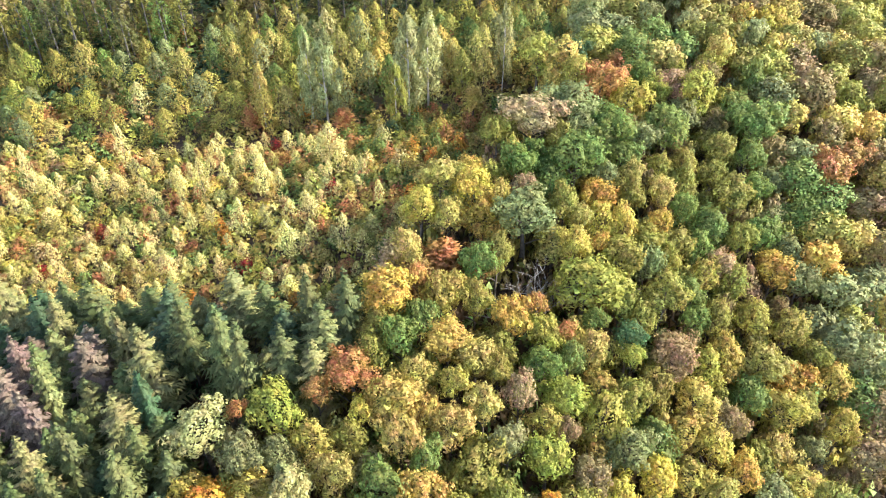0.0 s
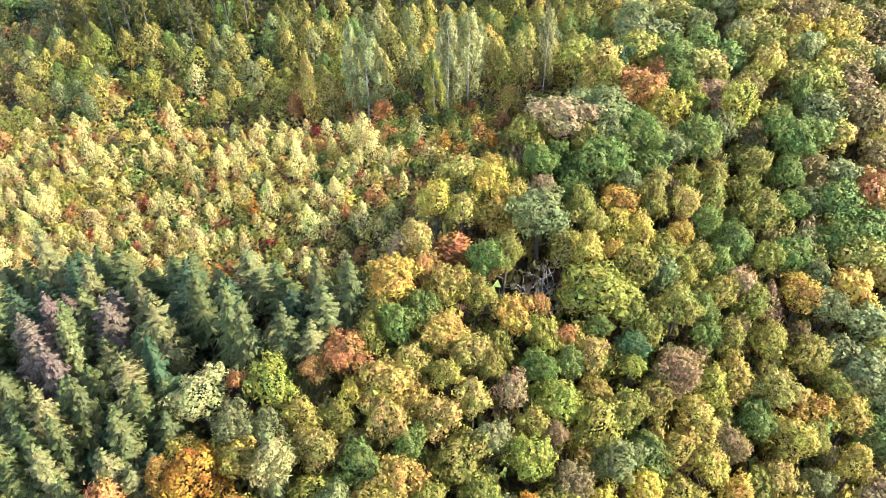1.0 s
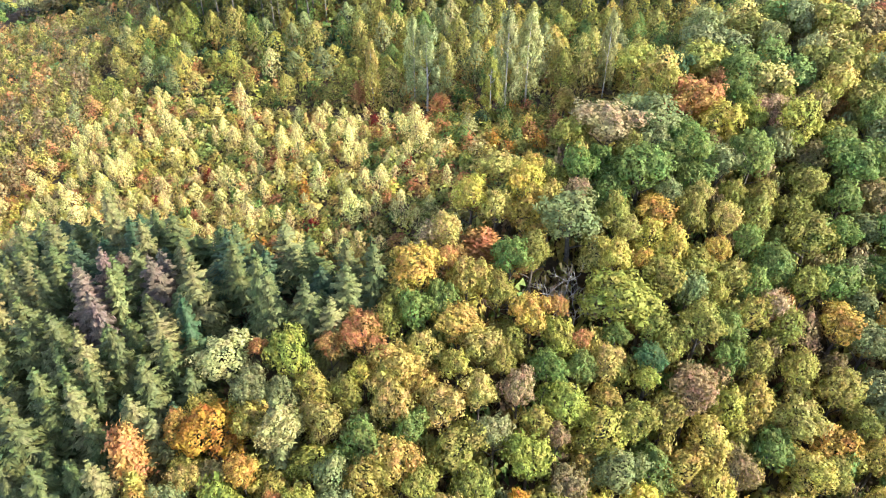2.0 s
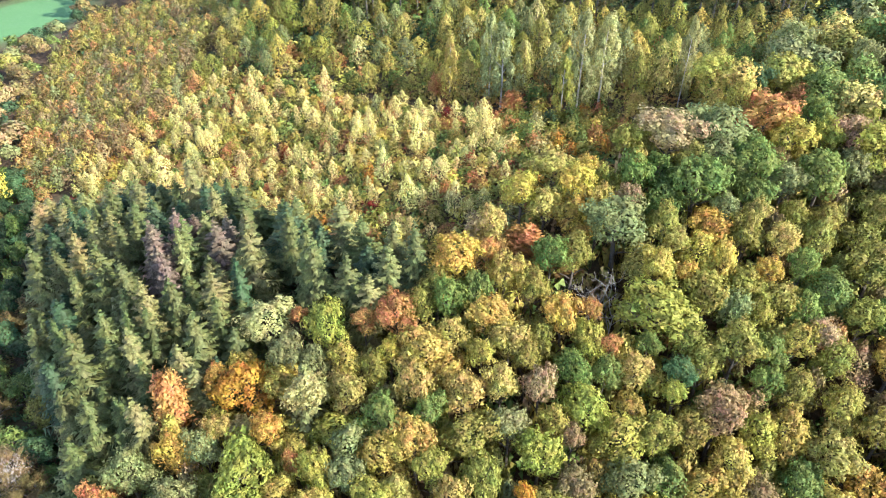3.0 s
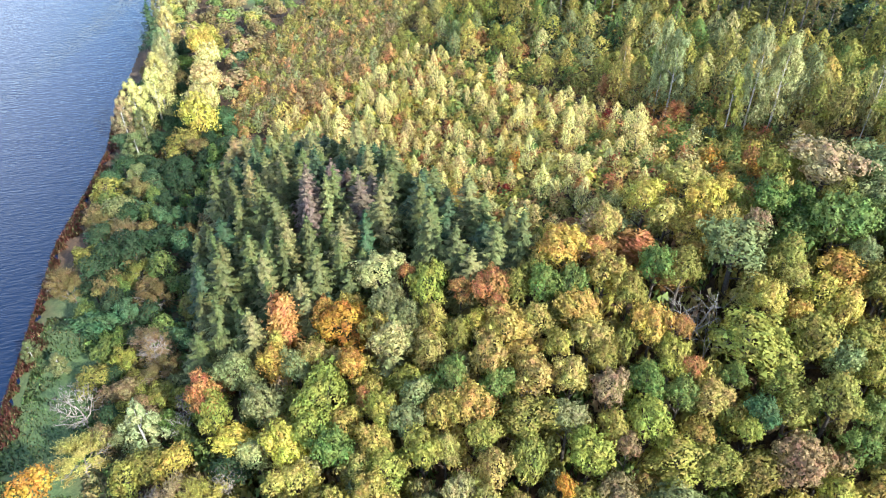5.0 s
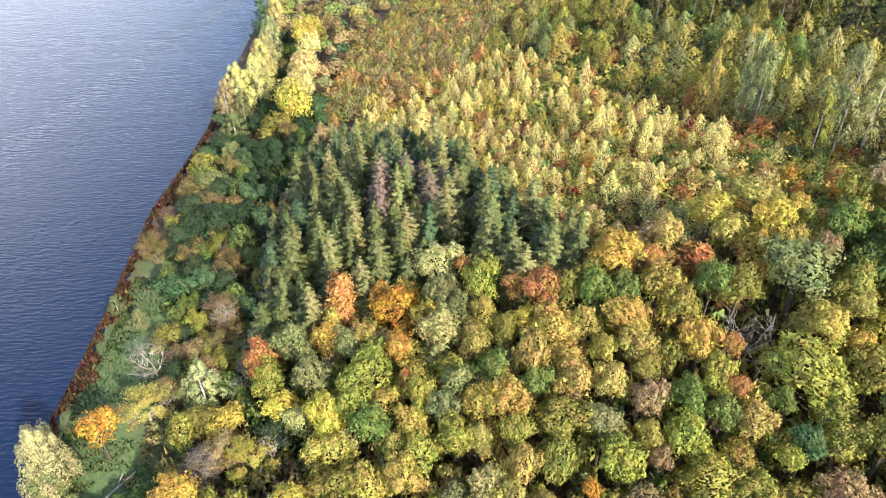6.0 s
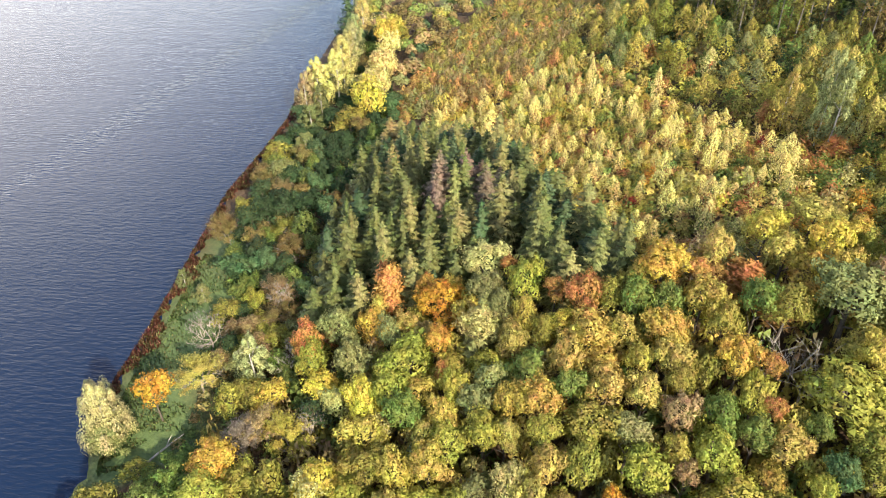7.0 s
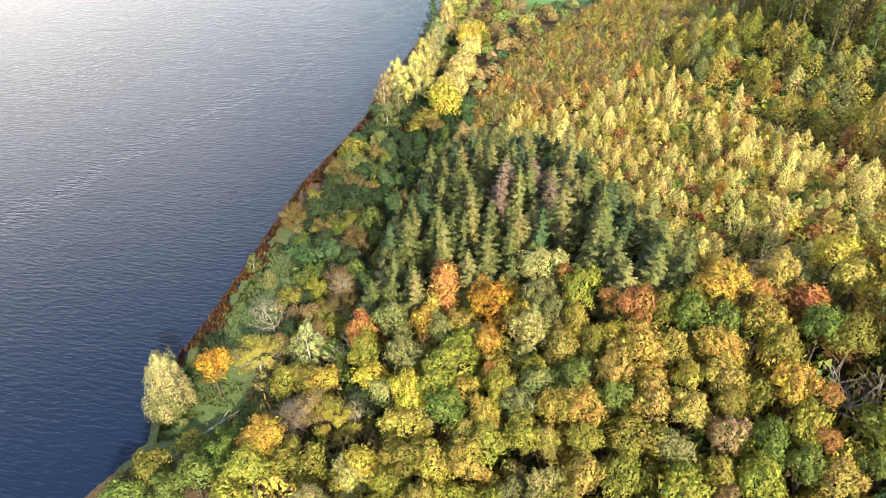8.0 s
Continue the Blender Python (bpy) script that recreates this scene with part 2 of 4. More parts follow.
gx = steps([(-4000, -500, 8), (-500, -300, 12), (-300, 130, 170), (130, 400, 14), (400, 4000, 8)])
gy = steps([(-4000, -300, 8), (-300, -60, 12), (-60, 230, 116), (230, 500, 14), (500, 4000, 8)])
GX, GY = np.meshgrid(gx, gy)
GZ = land(GX, GY)
rough = np.array([noise.noise((a * 0.35, b * 0.35, 0)) for a, b in zip(GX.ravel(), GY.ravel())]).reshape(GX.shape)
GZ = GZ + np.where(inland(GX, GY) > 3, 0.25 * rough, 0)
nx = len(gx)
quads = [(j * nx + i, j * nx + i + 1, (j + 1) * nx + i + 1, (j + 1) * nx + i) for j in range(len(gy) - 1) for i in range(nx - 1)]
ground_mesh = mesh_from("ground", np.c_[GX.ravel(), GY.ravel(), GZ.ravel()], quads, [M_GROUND], True)
di = inland(GX, GY)
turf = np.clip(1.3 - np.abs(di - 10) / 14, 0, 1) * (GX > -100) * (GX < -33)
turf = np.maximum(turf, 2.4 * np.exp(-(((GX + 242) / 26) ** 2 + ((GY - 176) / 22) ** 2) ** 2))
turf = np.maximum(turf, 0.45 * (np.hypot(GX, GY) > 400))
att = ground_mesh.attributes.new("turf", "FLOAT", "POINT")
att.data.foreach_set("value", turf.ravel().astype(np.float32))
ground = tagged(new("ground", ground_mesh), "leaf-littered woodland floor sloping down to a grassy lake shore", "ground", kind="structure")

wx, wy = np.array([-4000, -600, 0, 400]), np.array([-4000, -600, 0, 2000])
WX, WY = np.meshgrid(wx, wy)
water_mesh = mesh_from("water", np.c_[WX.ravel(), WY.ravel(), 0 * WX.ravel()],
                       [(j * 4 + i, j * 4 + i + 1, j * 4 + i + 5, j * 4 + i + 4) for j in range(3) for i in range(3)], [M_WATER])
water = tagged(new("water", water_mesh), "deep blue wind-rippled lake water beside the wooded shore", "lake", kind="structure")

# ---- tree forms ----
RNG = np.random.default_rng(11)


def unit(v):
    return v / np.maximum(np.linalg.norm(v, axis=-1, keepdims=True), 1e-9)


def sprays(centers, normals, length, width, along=None, jitter=0.5, rng=RNG, fold=0.18):
    """Irregular four-cornered leaf sprays, folded along the middle. Returns verts and quads."""
    n = len(centers)
    nn = unit(normals + jitter * rng.normal(size=(n, 3)))
    a = rng.normal(size=(n, 3)) if along is None else along + 0.25 * rng.normal(size=(n, 3))
    a = unit(a - nn * (a * nn).sum(1, keepdims=True))
    b = np.cross(nn, a)
    ln = length * rng.uniform(0.7, 1.3, (n, 1))
    wd = width * rng.uniform(0.7, 1.3, (n, 1))
    k = rng.uniform(-0.18, 0.18, (n, 4))
    p0 = centers - a * ln * 0.5 + b * wd * k[:, :1]
    p1 = centers + b * wd * 0.5 + a * ln * k[:, 1:2] - nn * wd * fold
    p2 = centers + a * ln * 0.5 + b * wd * k[:, 2:3]
    p3 = centers - b * wd * 0.5 + a * ln * k[:, 3:] - nn * wd * fold
    return np.stack([p0, p1, p2, p3], 1).reshape(-1, 3), np.arange(4 * n).reshape(-1, 4)[:, ::-1]


def ball(n, rng=RNG):
    return unit(rng.normal(size=(n, 3)))


def fib(n, low):
    """Evenly spread directions, from the top down to the height low."""
    i = np.arange(n) + 0.5
    z = 1 - (1 - low) * i / n
    f = i * 2.39996
    return np.c_[np.sqrt(1 - z * z) * np.cos(f), np.sqrt(1 - z * z) * np.sin(f), z]


def tube(points, radii, sides=6):
    points = np.asarray(points, float)
    v, f = [], []
    for i, (p, r) in enumerate(zip(points, radii)):
        d = unit(points[min(i + 1, len(points) - 1)] - points[max(i - 1, 0)])
        e = unit(np.cross(d, (0.3, 0.9, 0.2)))
        g = np.cross(d, e)
        v += [p + r * (math.cos(6.2832 * k / sides) * e + math.sin(6.2832 * k / sides) * g) for k in range(sides)]
        if i:
            o = (i - 1) * sides
            f += [(o + k, o + (k + 1) % sides, o + sides + (k + 1) % sides, o + sides + k) for k in range(sides)]
    return np.array(v), f


def join(pieces):
    vs, fs, o = [], [], 0
    for v, f in pieces:
        vs.append(v)
        fs += [tuple(int(q) + o for q in face) for face in f]
        o += len(v)
    return np.vstack(vs), fs


def trunk_form(h, r, rng, limbs=6, spread=2.5, start=0.4):
    out = [tube([(0, 0, -0.6), (0.1, 0, h * 0.3), (rng.uniform(-.3, .3), 0.1, h * 0.65), (0, 0, h * 0.93)], (r * 1.25, r, r * 0.6, r * 0.15))]
    for i in range(limbs):
        f = i * 2.4 + rng.uniform(-.4, .4)
        z = h * (start + (0.85 - start) * i / max(limbs, 1))
        d = np.array([math.cos(f), math.sin(f), 0])
        out.append(tube([(0, 0, z), d * spread * 0.5 + (0, 0, z + spread * 0.45), d * spread + (0, 0, z + spread * 0.75)], (r * 0.45, r * 0.3, r * 0.1), 5))
    return join(out)


def needles(centers, normals, length, width, along=None, jitter=0.5, rng=RNG):
    """Fine three-cornered leaf tips. Returns verts and triangles."""
    n = len(centers)
    nn = unit(normals + jitter * rng.normal(size=(n, 3)))
    a = rng.normal(size=(n, 3)) if along is None else along + 0.25 * rng.normal(size=(n, 3))
    a = unit(a - nn * (a * nn).sum(1, keepdims=True))
    b = np.cross(nn, a)
    ln = length * rng.uniform(0.7, 1.3, (n, 1))
    wd = width * rng.uniform(0.7, 1.3, (n, 1))
    p0 = centers - a * ln * rng.uniform(0.3, 0.5, (n, 1)) - b * wd * 0.55
    p1 = centers - a * ln * rng.uniform(0.2, 0.5, (n, 1)) + b * wd * 0.55
    p2 = centers + a * ln * 0.6 + b * wd * rng.uniform(-0.25, 0.25, (n, 1))
    return np.stack([p0, p1, p2], 1).reshape(-1, 3), np.arange(3 * n).reshape(-1, 3)[:, ::-1]


def lean_to(*pairs):
    """Blend of directions, given as (weight, vectors)."""
    return unit(sum(w * v for w, v in pairs))


def oak_form(rng, leaves=2300, size=0.29, h=15.0, R=3.8, depth=8.4, domes=5, under=190, bump=1.75):
    """A crown of one great dome and lesser ones on its boughs, knobbly with clumps of leaf sprays. Returns verts, faces and the lie of the leaves."""
    turn = rng.uniform(0, 6.28)
    centres, halves = [np.array([0, 0, h - depth * 0.46])], [np.array([R * 0.62, R * 0.62, depth * 0.46])]
    for i in range(domes):
        f, r = turn + 6.2832 * i / domes + rng.uniform(-.5, .5), R * rng.uniform(0.3, 0.6)
        out = R * rng.uniform(0.85, 1.12) - r
        deep = r * rng.uniform(1.0, 1.3)
        centres.append(np.array([math.cos(f) * out, math.sin(f) * out, h - deep - depth * rng.uniform(0.0, 0.44)]))
        halves.append(np.array([r, r, deep]))
    share = np.array([q[0] ** 2 for q in halves])
    share /= share.sum()
    cs, ns, sh, sz = [], [], [], []
    for j, (c0, half) in enumerate(zip(centres, halves)):
        m = max(9, int(32 * half[0] ** 2 / (R * 0.62) ** 2))
        knobs = unit(fib(m, -0.5) + 0.2 * rng.normal(size=(m, 3)))
        rise = rng.uniform(0.35, 1.0, m)
        for count, leaf, base in ((int(leaves * share[j] * 1.35), size, 0.0), (int(under * share[j] * 1.2), R * 0.15, -0.09)):
            d = unit(fib(count, -0.5) + rng.normal(size=(count, 3)) * 0.55 / math.sqrt(count))
            dot = d @ knobs.T
            own = dot.argmax(1)
            lift = rise[own] * np.exp((dot.max(1) - 1) * m * 0.75)
            p = c0 + d * half * (1 + base) + d * (bump * (lift - 0.4) + rng.normal(size=count) * 0.11)[:, None] * R / 3.8
            if j:
                keep = (((p - centres[0]) / (halves[0] * 0.88)) ** 2).sum(1) > 1
            else:
                keep = np.all([(((p - c) / (q * 0.88)) ** 2).sum(1) > 1 for c, q in zip(centres[1:], halves[1:])], axis=0)
            away = unit(d - knobs[own] * 0.86)
            cs.append(p[keep])
            ns.append(lean_to((1, d), (0.5, away))[keep])
            sh.append(lean_to((0.72, d), (0.5, away), (0.26, rng.normal(size=d.shape)), (0.12, np.array([[0, 0, 1.0]])))[keep])
            sz.append(np.full(keep.sum(), leaf))
    sz = np.concatenate(sz)[:, None]
    return *needles(np.vstack(cs), np.vstack(ns), sz * 1.3, sz * 1.1, None, 0.45, rng), np.vstack(sh)


def beech_form(rng, h=12.0, R=3.0):
    """A fine-leaved crown on rising fan-shaped boughs."""
    cs, ns, al, sh = [], [], [], []
    for i in range(46):
        f, k = i * 2.4, (i + 0.5) / 46
        z0 = h * (0.25 + 0.55 * k)
        L = R * (1.1 - 0.8 * k) * rng.uniform(0.75, 1.1)
        d = np.array([math.cos(f), math.sin(f), 0.55 + 0.9 * k])
        for s in np.linspace(0.25, 1, 9):
            m = 6
            cs.append(np.array([0, 0, z0]) + d * L * s + rng.normal(size=(m, 3)) * 0.26 * (0.5 + s))
            ns.append(np.tile([0.4 * d[0], 0.4 * d[1], 1.0], (m, 1)))
            al.append(np.tile(d, (m, 1)))
            sh.append(unit(np.tile([0.8 * d[0], 0.8 * d[1], 0.75], (m, 1)) + 0.3 * rng.normal(size=(m, 3))))
    return *needles(np.vstack(cs), np.vstack(ns), 0.52, 0.3, np.vstack(al), 0.5, rng), np.vstack(sh)


def spruce_form(rng, h=20.0, R=3.6):
    """Whorls of flat boughs that droop and lift again at the tip, feathered on both sides with hanging twigs."""
    cs, ns, al, ls, sh = [], [], [], [], []

    def spray(c, n, a, length, width, s):
        cs.append(c); ns.append(n); al.append(a); ls.append((length, width)); sh.append(s)

    z = 5.0
    while z < h - 0.35:
        k = 1 - z / h
        L0 = R * min(1.0, (k / 0.66) ** 0.85) + 0.1
        n = 7 if k > 0.1 else 5
        off = rng.uniform(0, 6.28)
        for i in range(n):
            f = off + 6.2832 * i / n + rng.uniform(-.3, .3)
            L = L0 * rng.uniform(0.5, 1.2)
            if rng.random() < 0.14:
                continue
            o = np.array([math.cos(f), math.sin(f), 0])
            side = np.array([-o[1], o[0], 0])
            droop = 0.75 * min(1, k * 2.2)
            zz = z + rng.uniform(-.25, .25)
            lit = unit(o * 0.85 + (0, 0, 0.6) + rng.normal(size=3) * 0.18)

            def on(s):
                return o * L * s + (0, 0, zz - droop * L * (0.75 * s - 0.5 * s ** 3))

            for s in (0.3, 0.72):
                a = on(s + 0.1) - on(s - 0.1)
                spray(on(s), (0, 0, 1.0), a, 0.5 * L, 0.16 + 0.1 * L, lit)
            for s in (0.26, 0.42, 0.58, 0.74, 0.9, 1.02):
                w = (0.2 + 0.3 * math.sin(min(1, 1.15 - s) * 2.6)) * L * 0.72 + 0.08
                for q in (-1, 1):
                    p = on(s) + side * q * w * 0.45 + o * w * 0.3 + (0, 0, -0.16 * w)
                    spray(p, o * 0.25 + side * q * 0.35 + (0, 0, 0.9), side * q + o * 0.75 + (0, 0, -0.35), w * 1.3, 0.12 + 0.085 * L, unit(lit + side * q * 0.3))
        z += 0.5 + 0.75 * k
    for i in range(6):
        spray(np.array([0, 0, h - 0.15 * i]), rng.normal(size=3), np.array([0, 0, 1.0]), 0.7, 0.16, unit(rng.normal(size=3) + (0, 0, 0.6)))
    for i in range(70):
        f, k = i * 2.4, i / 70
        o = np.array([math.cos(f), math.sin(f), 0])
        spray(o * 0.42 * R * (1 - k) + (0, 0, h * (0.2 + 0.72 * k)), o, np.array([0, 0, -1.0]), 1.6, 0.7, o)
    ls = np.array(ls)
    return *needles(np.array(cs), np.array(ns), ls[:, :1], ls[:, 1:] * 1.05, np.array(al), 0.22, rng), np.array(sh)


def plume_form(rng, h=7.0, R=2.1, n=1050, size=0.22, wide=0.36, base=0.12):
    """A soft flame-shaped crown of fine rising tips, fullest at the height wide."""
    u = rng.uniform(0, 1, n) ** 0.85
    f = rng.uniform(0, 6.2832, n)
    prof = np.where(u < wide, 0.55 + 0.45 * np.sin(u / wide * 1.5708), np.clip(1 - ((u - wide) / (1 - wide)) ** 1.7, 0, 1) ** 0.9)
    q = rng.uniform(0, 6.28, 3)
    lump = 1 + 0.24 * np.sin(f * 3 + q[0] + u * 10) + 0.2 * np.sin(f * 2 + q[1] - u * 17) + 0.1 * rng.normal(size=n)
    rr = R * prof * lump * np.sqrt(rng.uniform(0.4, 1.05, n))
    o = np.c_[np.cos(f), np.sin(f), np.zeros(n)]
    sway = 0.06 * R * np.c_[np.sin(u * 5 + q[2]), np.cos(u * 4 + q[1]), np.zeros(n)]
    c = o * rr[:, None] + sway + np.c_[np.zeros((n, 2)), h * (base + (0.98 - base) * u)]
    sh = unit(0.8 * o + np.c_[np.zeros((n, 2)), 0.35 + 0.6 * u] + 0.24 * rng.normal(size=(n, 3)))
    return *needles(c, sh, size * 1.35, size * 0.75, o * 0.55 + (0, 0, 1.0), 0.4, rng), sh


def birch_form(rng, h=14.0, R=3.2, n=5600, size=0.22):
    """Upright plumes hung with fine drooping sprays."""
    cs, ns, al, sh = [], [], [], []
    for i in range(34):
        f, k = i * 2.4 + rng.uniform(-.3, .3), (i + 0.5) / 34
        reach = R * math.sin((0.2 + 0.8 * k) ** 0.75 * 3.0) ** 0.8 * rng.uniform(.3, .85)
        top = np.array([math.cos(f) * reach, math.sin(f) * reach, h * (0.18 + 0.77 * k)])
        m = n // 34
        u = ball(m, rng)
        s = rng.uniform(0.6, 1.1) * max(1.0, R / 3.2)
        c = top + u * np.array([0.85, 0.85, 1.6]) * s * (1.15 - 0.5 * k) * rng.uniform(0.5, 1.05, (m, 1))
        c[:, 2] -= 0.8 * np.hypot(c[:, 0] - top[0], c[:, 1] - top[1])
        o = unit(top * (1, 1, 0) + 1e-6)
        cs.append(c); ns.append(unit(u + (0, 0, 0.2))); al.append(np.tile([0, 0, -1.0], (m, 1)) + 0.5 * u)
        sh.append(lean_to((0.55, u), (0.6, o[None]), (0.22, rng.normal(size=(m, 3))), (0.35, np.array([[0, 0, 1.0]]))))
    return *needles(np.vstack(cs), np.vstack(ns), size * 1.5, size * 0.62, np.vstack(al), 0.35, rng), np.vstack(sh)


def shrub_form(rng, h=3.6, R=1.9, n=420, size=0.36):
    """A rounded lumpy bush of fine leaves."""
    u = ball(n * 2, rng)
    u = u[u[:, 2] > -0.1][:n]
    lump = 1 + 0.22 * np.sin(u[:, 0] * 5 + 1) * np.sin(u[:, 1] * 5 + rng.uniform(0, 6)) + 0.1 * rng.normal(size=len(u))
    c = u * np.array([R, R, h]) * (lump * np.sqrt(rng.uniform(0.5, 1, len(u))))[:, None]
    c[:, 2] = np.maximum(c[:, 2], 0.15)
    sh = unit(u + (0, 0, 0.3) + 0.3 * rng.normal(size=u.shape))
    return *needles(c, unit(u + (0, 0, 0.3)), size * 1.1, size * 0.9, None, 0.5, rng), sh


def bare_form(rng, h=9.0, R=3.2, levels=4, thick=0.16):
    """A leafless crown of forking branches."""
    out = []

    def grow(p, d, length, r, level):
        q = p + d * length
        mid = p + d * length * 0.5 + rng.normal(size=3) * length * 0.06
        out.append(tube([p, mid, q], (r, r * 0.8, r * 0.55), 4 if level else 6))
        if level < levels:
            for _ in range(3 if level else 5):
                e = unit(d + rng.normal(size=3) * (0.55 if level else 0.6) * np.array([1, 1, 0.55]) * R / 3.0)
                e[2] = abs(e[2]) * 0.8 + 0.1
                grow(p + d * length * rng.uniform(0.55, 1.0), unit(e), length * rng.uniform(0.55, 0.75), r * 0.52, level + 1)

    grow(np.array([0, 0, -0.4]), np.array([0.05, 0, 1.0]), h * 0.36, thick, 0)
    return join(out)


def twig_haze(rng, h, R, n):
    """Fine standing twigs of a half-bare crown."""
    u = ball(n * 2, rng)
    u = u[u[:, 2] > -0.2][:n]
    c = u * np.array([R, R, h * 0.4]) * rng.uniform(0.5, 1, (len(u), 1)) + (0, 0, h * 0.6)
    return *needles(c, unit(u), 0.9, 0.08, u + (0, 0, 0.8), 0.6, rng), unit(u + (0, 0, 0.3))


def haze_form(rng, h=9.0, R=3.4, n=5400):
    """The last fine leaves and twig tips of a thinning crown, fanned along rising boughs."""
    cs, al, sh = [], [], []
    for d in unit(fib(30, -0.05) + 0.16 * rng.normal(size=(30, 3))):
        m = n // 30
        s = rng.uniform(0.35, 1.0, (m, 1)) ** 0.7
        tip = d * np.array([R, R, h * 0.5]) * rng.uniform(0.85, 1.05)
        c = np.array([0, 0, h * 0.42]) + tip * s + rng.normal(size=(m, 3)) * 0.1 * R * s
        cs.append(c)
        al.append(np.tile(d + (0, 0, 0.5), (m, 1)))
        sh.append(unit(d + (0, 0, 0.3) + 0.35 * rng.normal(size=(m, 3))))
    return *needles(np.vstack(cs), np.vstack(sh), 0.38, 0.09, np.vstack(al), 0.5, rng), np.vstack(sh)


FORMS = {}


def add_form(kind, height, radius, crowns, trunk, crown_mat, trunk_mat):
    """Crown and trunk meshes of a kind of tree, in a few forms; trees alike share them."""
    cm = [lay(mesh_from(kind + "_crown", v, f, [crown_mat]), n) for v, f, n in crowns]
    tm = mesh_from(kind + "_trunk", *trunk, [trunk_mat], True)
    FORMS[kind] = (height, radius, cm, tm)


def seeds(n, base):
    return [np.random.default_rng(base + i) for i in range(n)]


add_form("oak", 15.0, 3.8, [oak_form(r) for r in seeds(8, 100)], trunk_form(13, 0.32, RNG), M_LEAF, M_BARK)
add_form("beech", 12.0, 3.0, [beech_form(r) for r in seeds(3, 140)], trunk_form(11, 0.25, RNG, 5, 1.8), M_LEAF, M_BARK)
add_form("spruce", 20.0, 3.6, [spruce_form(r) for r in seeds(5, 160)], trunk_form(19.5, 0.22, RNG, 0), M_NEEDLE, M_BARK)
add_form("young_larch", 7.0, 2.1, [plume_form(r) for r in seeds(7, 180)], trunk_form(6.5, 0.09, RNG, 0), M_LEAF, M_BARK)
add_form("birch", 14.0, 3.2, [birch_form(r) for r in seeds(4, 200)], trunk_form(13.2, 0.14, RNG, 5, 1.6), M_LEAF, M_BIRCH)
add_form("sapling", 10.0, 2.6, [plume_form(r, 10.0, 2.6, 850, 0.36, 0.45) for r in seeds(5, 205)], trunk_form(9.2, 0.08, RNG, 3, 1.0), M_LEAF, M_BARK)
add_form("tall_birch", 24.0, 2.6, [birch_form(r, 24.0, 2.6, 1100, 0.36) for r in seeds(2, 210)], trunk_form(23, 0.17, RNG, 3, 1.2, 0.7), M_LEAF, M_STEM)
add_form("shrub", 3.6, 1.9, [shrub_form(r) for r in seeds(5, 220)], trunk_form(2.2, 0.06, RNG, 4, 0.8, 0.2), M_LEAF, M_BARK)
add_form("bare_tree", 9.0, 3.2, [twig_haze(r, 9.0, 2.9, 260) for r in seeds(2, 240)], bare_form(RNG), M_TWIG, M_TWIG)
add_form("willow", 10.0, 3.4, [oak_form(r, 1300, 0.32, 10.0, 3.4, 8.4, 4, 150) for r in seeds(5, 260)], trunk_form(8, 0.18, RNG, 6, 2.2, 0.2), M_LEAF, M_BARK)

add_form("shore_birch", 14.0, 5.6, [birch_form(r, 14.0, 5.6, 12000, 0.26) for r in seeds(1, 280)], trunk_form(13.2, 0.2, RNG, 7, 2.6), M_LEAF, M_BIRCH)
add_form("thin_tree", 9.0, 3.4, [haze_form(r) for r in seeds(3, 290)], bare_form(RNG, 9.0, 3.4, 4, 0.18), M_LEAF, M_TWIG)

# name of a tint: base colour, words
TINTS = {
    "green": ((0.17, 0.23, 0.06), "green"), "dark": ((0.05, 0.085, 0.038), "dark green"), "sage": ((0.225, 0.245, 0.10), "grey-green"),
    "olive": ((0.265, 0.25, 0.06), "olive green"), "lime": ((0.33, 0.325, 0.07), "yellow-green"), "cream": ((0.41, 0.385, 0.16), "pale yellow-green"),
    "yellow": ((0.50, 0.43, 0.09), "yellow"), "gold": ((0.46, 0.31, 0.075), "golden yellow"), "ochre": ((0.43, 0.345, 0.09), "ochre"),
    "tan": ((0.41, 0.345, 0.105), "tan brown"), "orange": ((0.44, 0.225, 0.085), "orange"), "rust": ((0.35, 0.20, 0.075), "rust brown"),
    "brown": ((0.28, 0.205, 0.10), "brown"), "pink": ((0.40, 0.29, 0.16), "pinkish tan"), "red": ((0.25, 0.05, 0.025), "deep red"),
    "straw": ((0.63, 0.54, 0.22), "straw yellow"), "lemon": ((0.68, 0.61, 0.235), "bright lemon yellow"), "white": ((0.40, 0.405, 0.19), "pale silvery green"),
    "teal": ((0.10, 0.17, 0.075), "blue-green"), "spruce": ((0.10, 0.116, 0.038), "dark green"), "moss": ((0.165, 0.165, 0.06), "olive green"),
    "amber": ((0.52, 0.29, 0.05), "bright orange"), "umber": ((0.21, 0.165, 0.065), "dull brown-green"), "reed": ((0.17, 0.062, 0.042), "red-brown"), "grass": ((0.12, 0.18, 0.052), "green"), "hay": ((0.2, 0.19, 0.08), "dull yellow"),
    "dry": ((0.145, 0.105, 0.08), "brown dead"), "grey": ((0.20, 0.17, 0.14), "grey"),
}
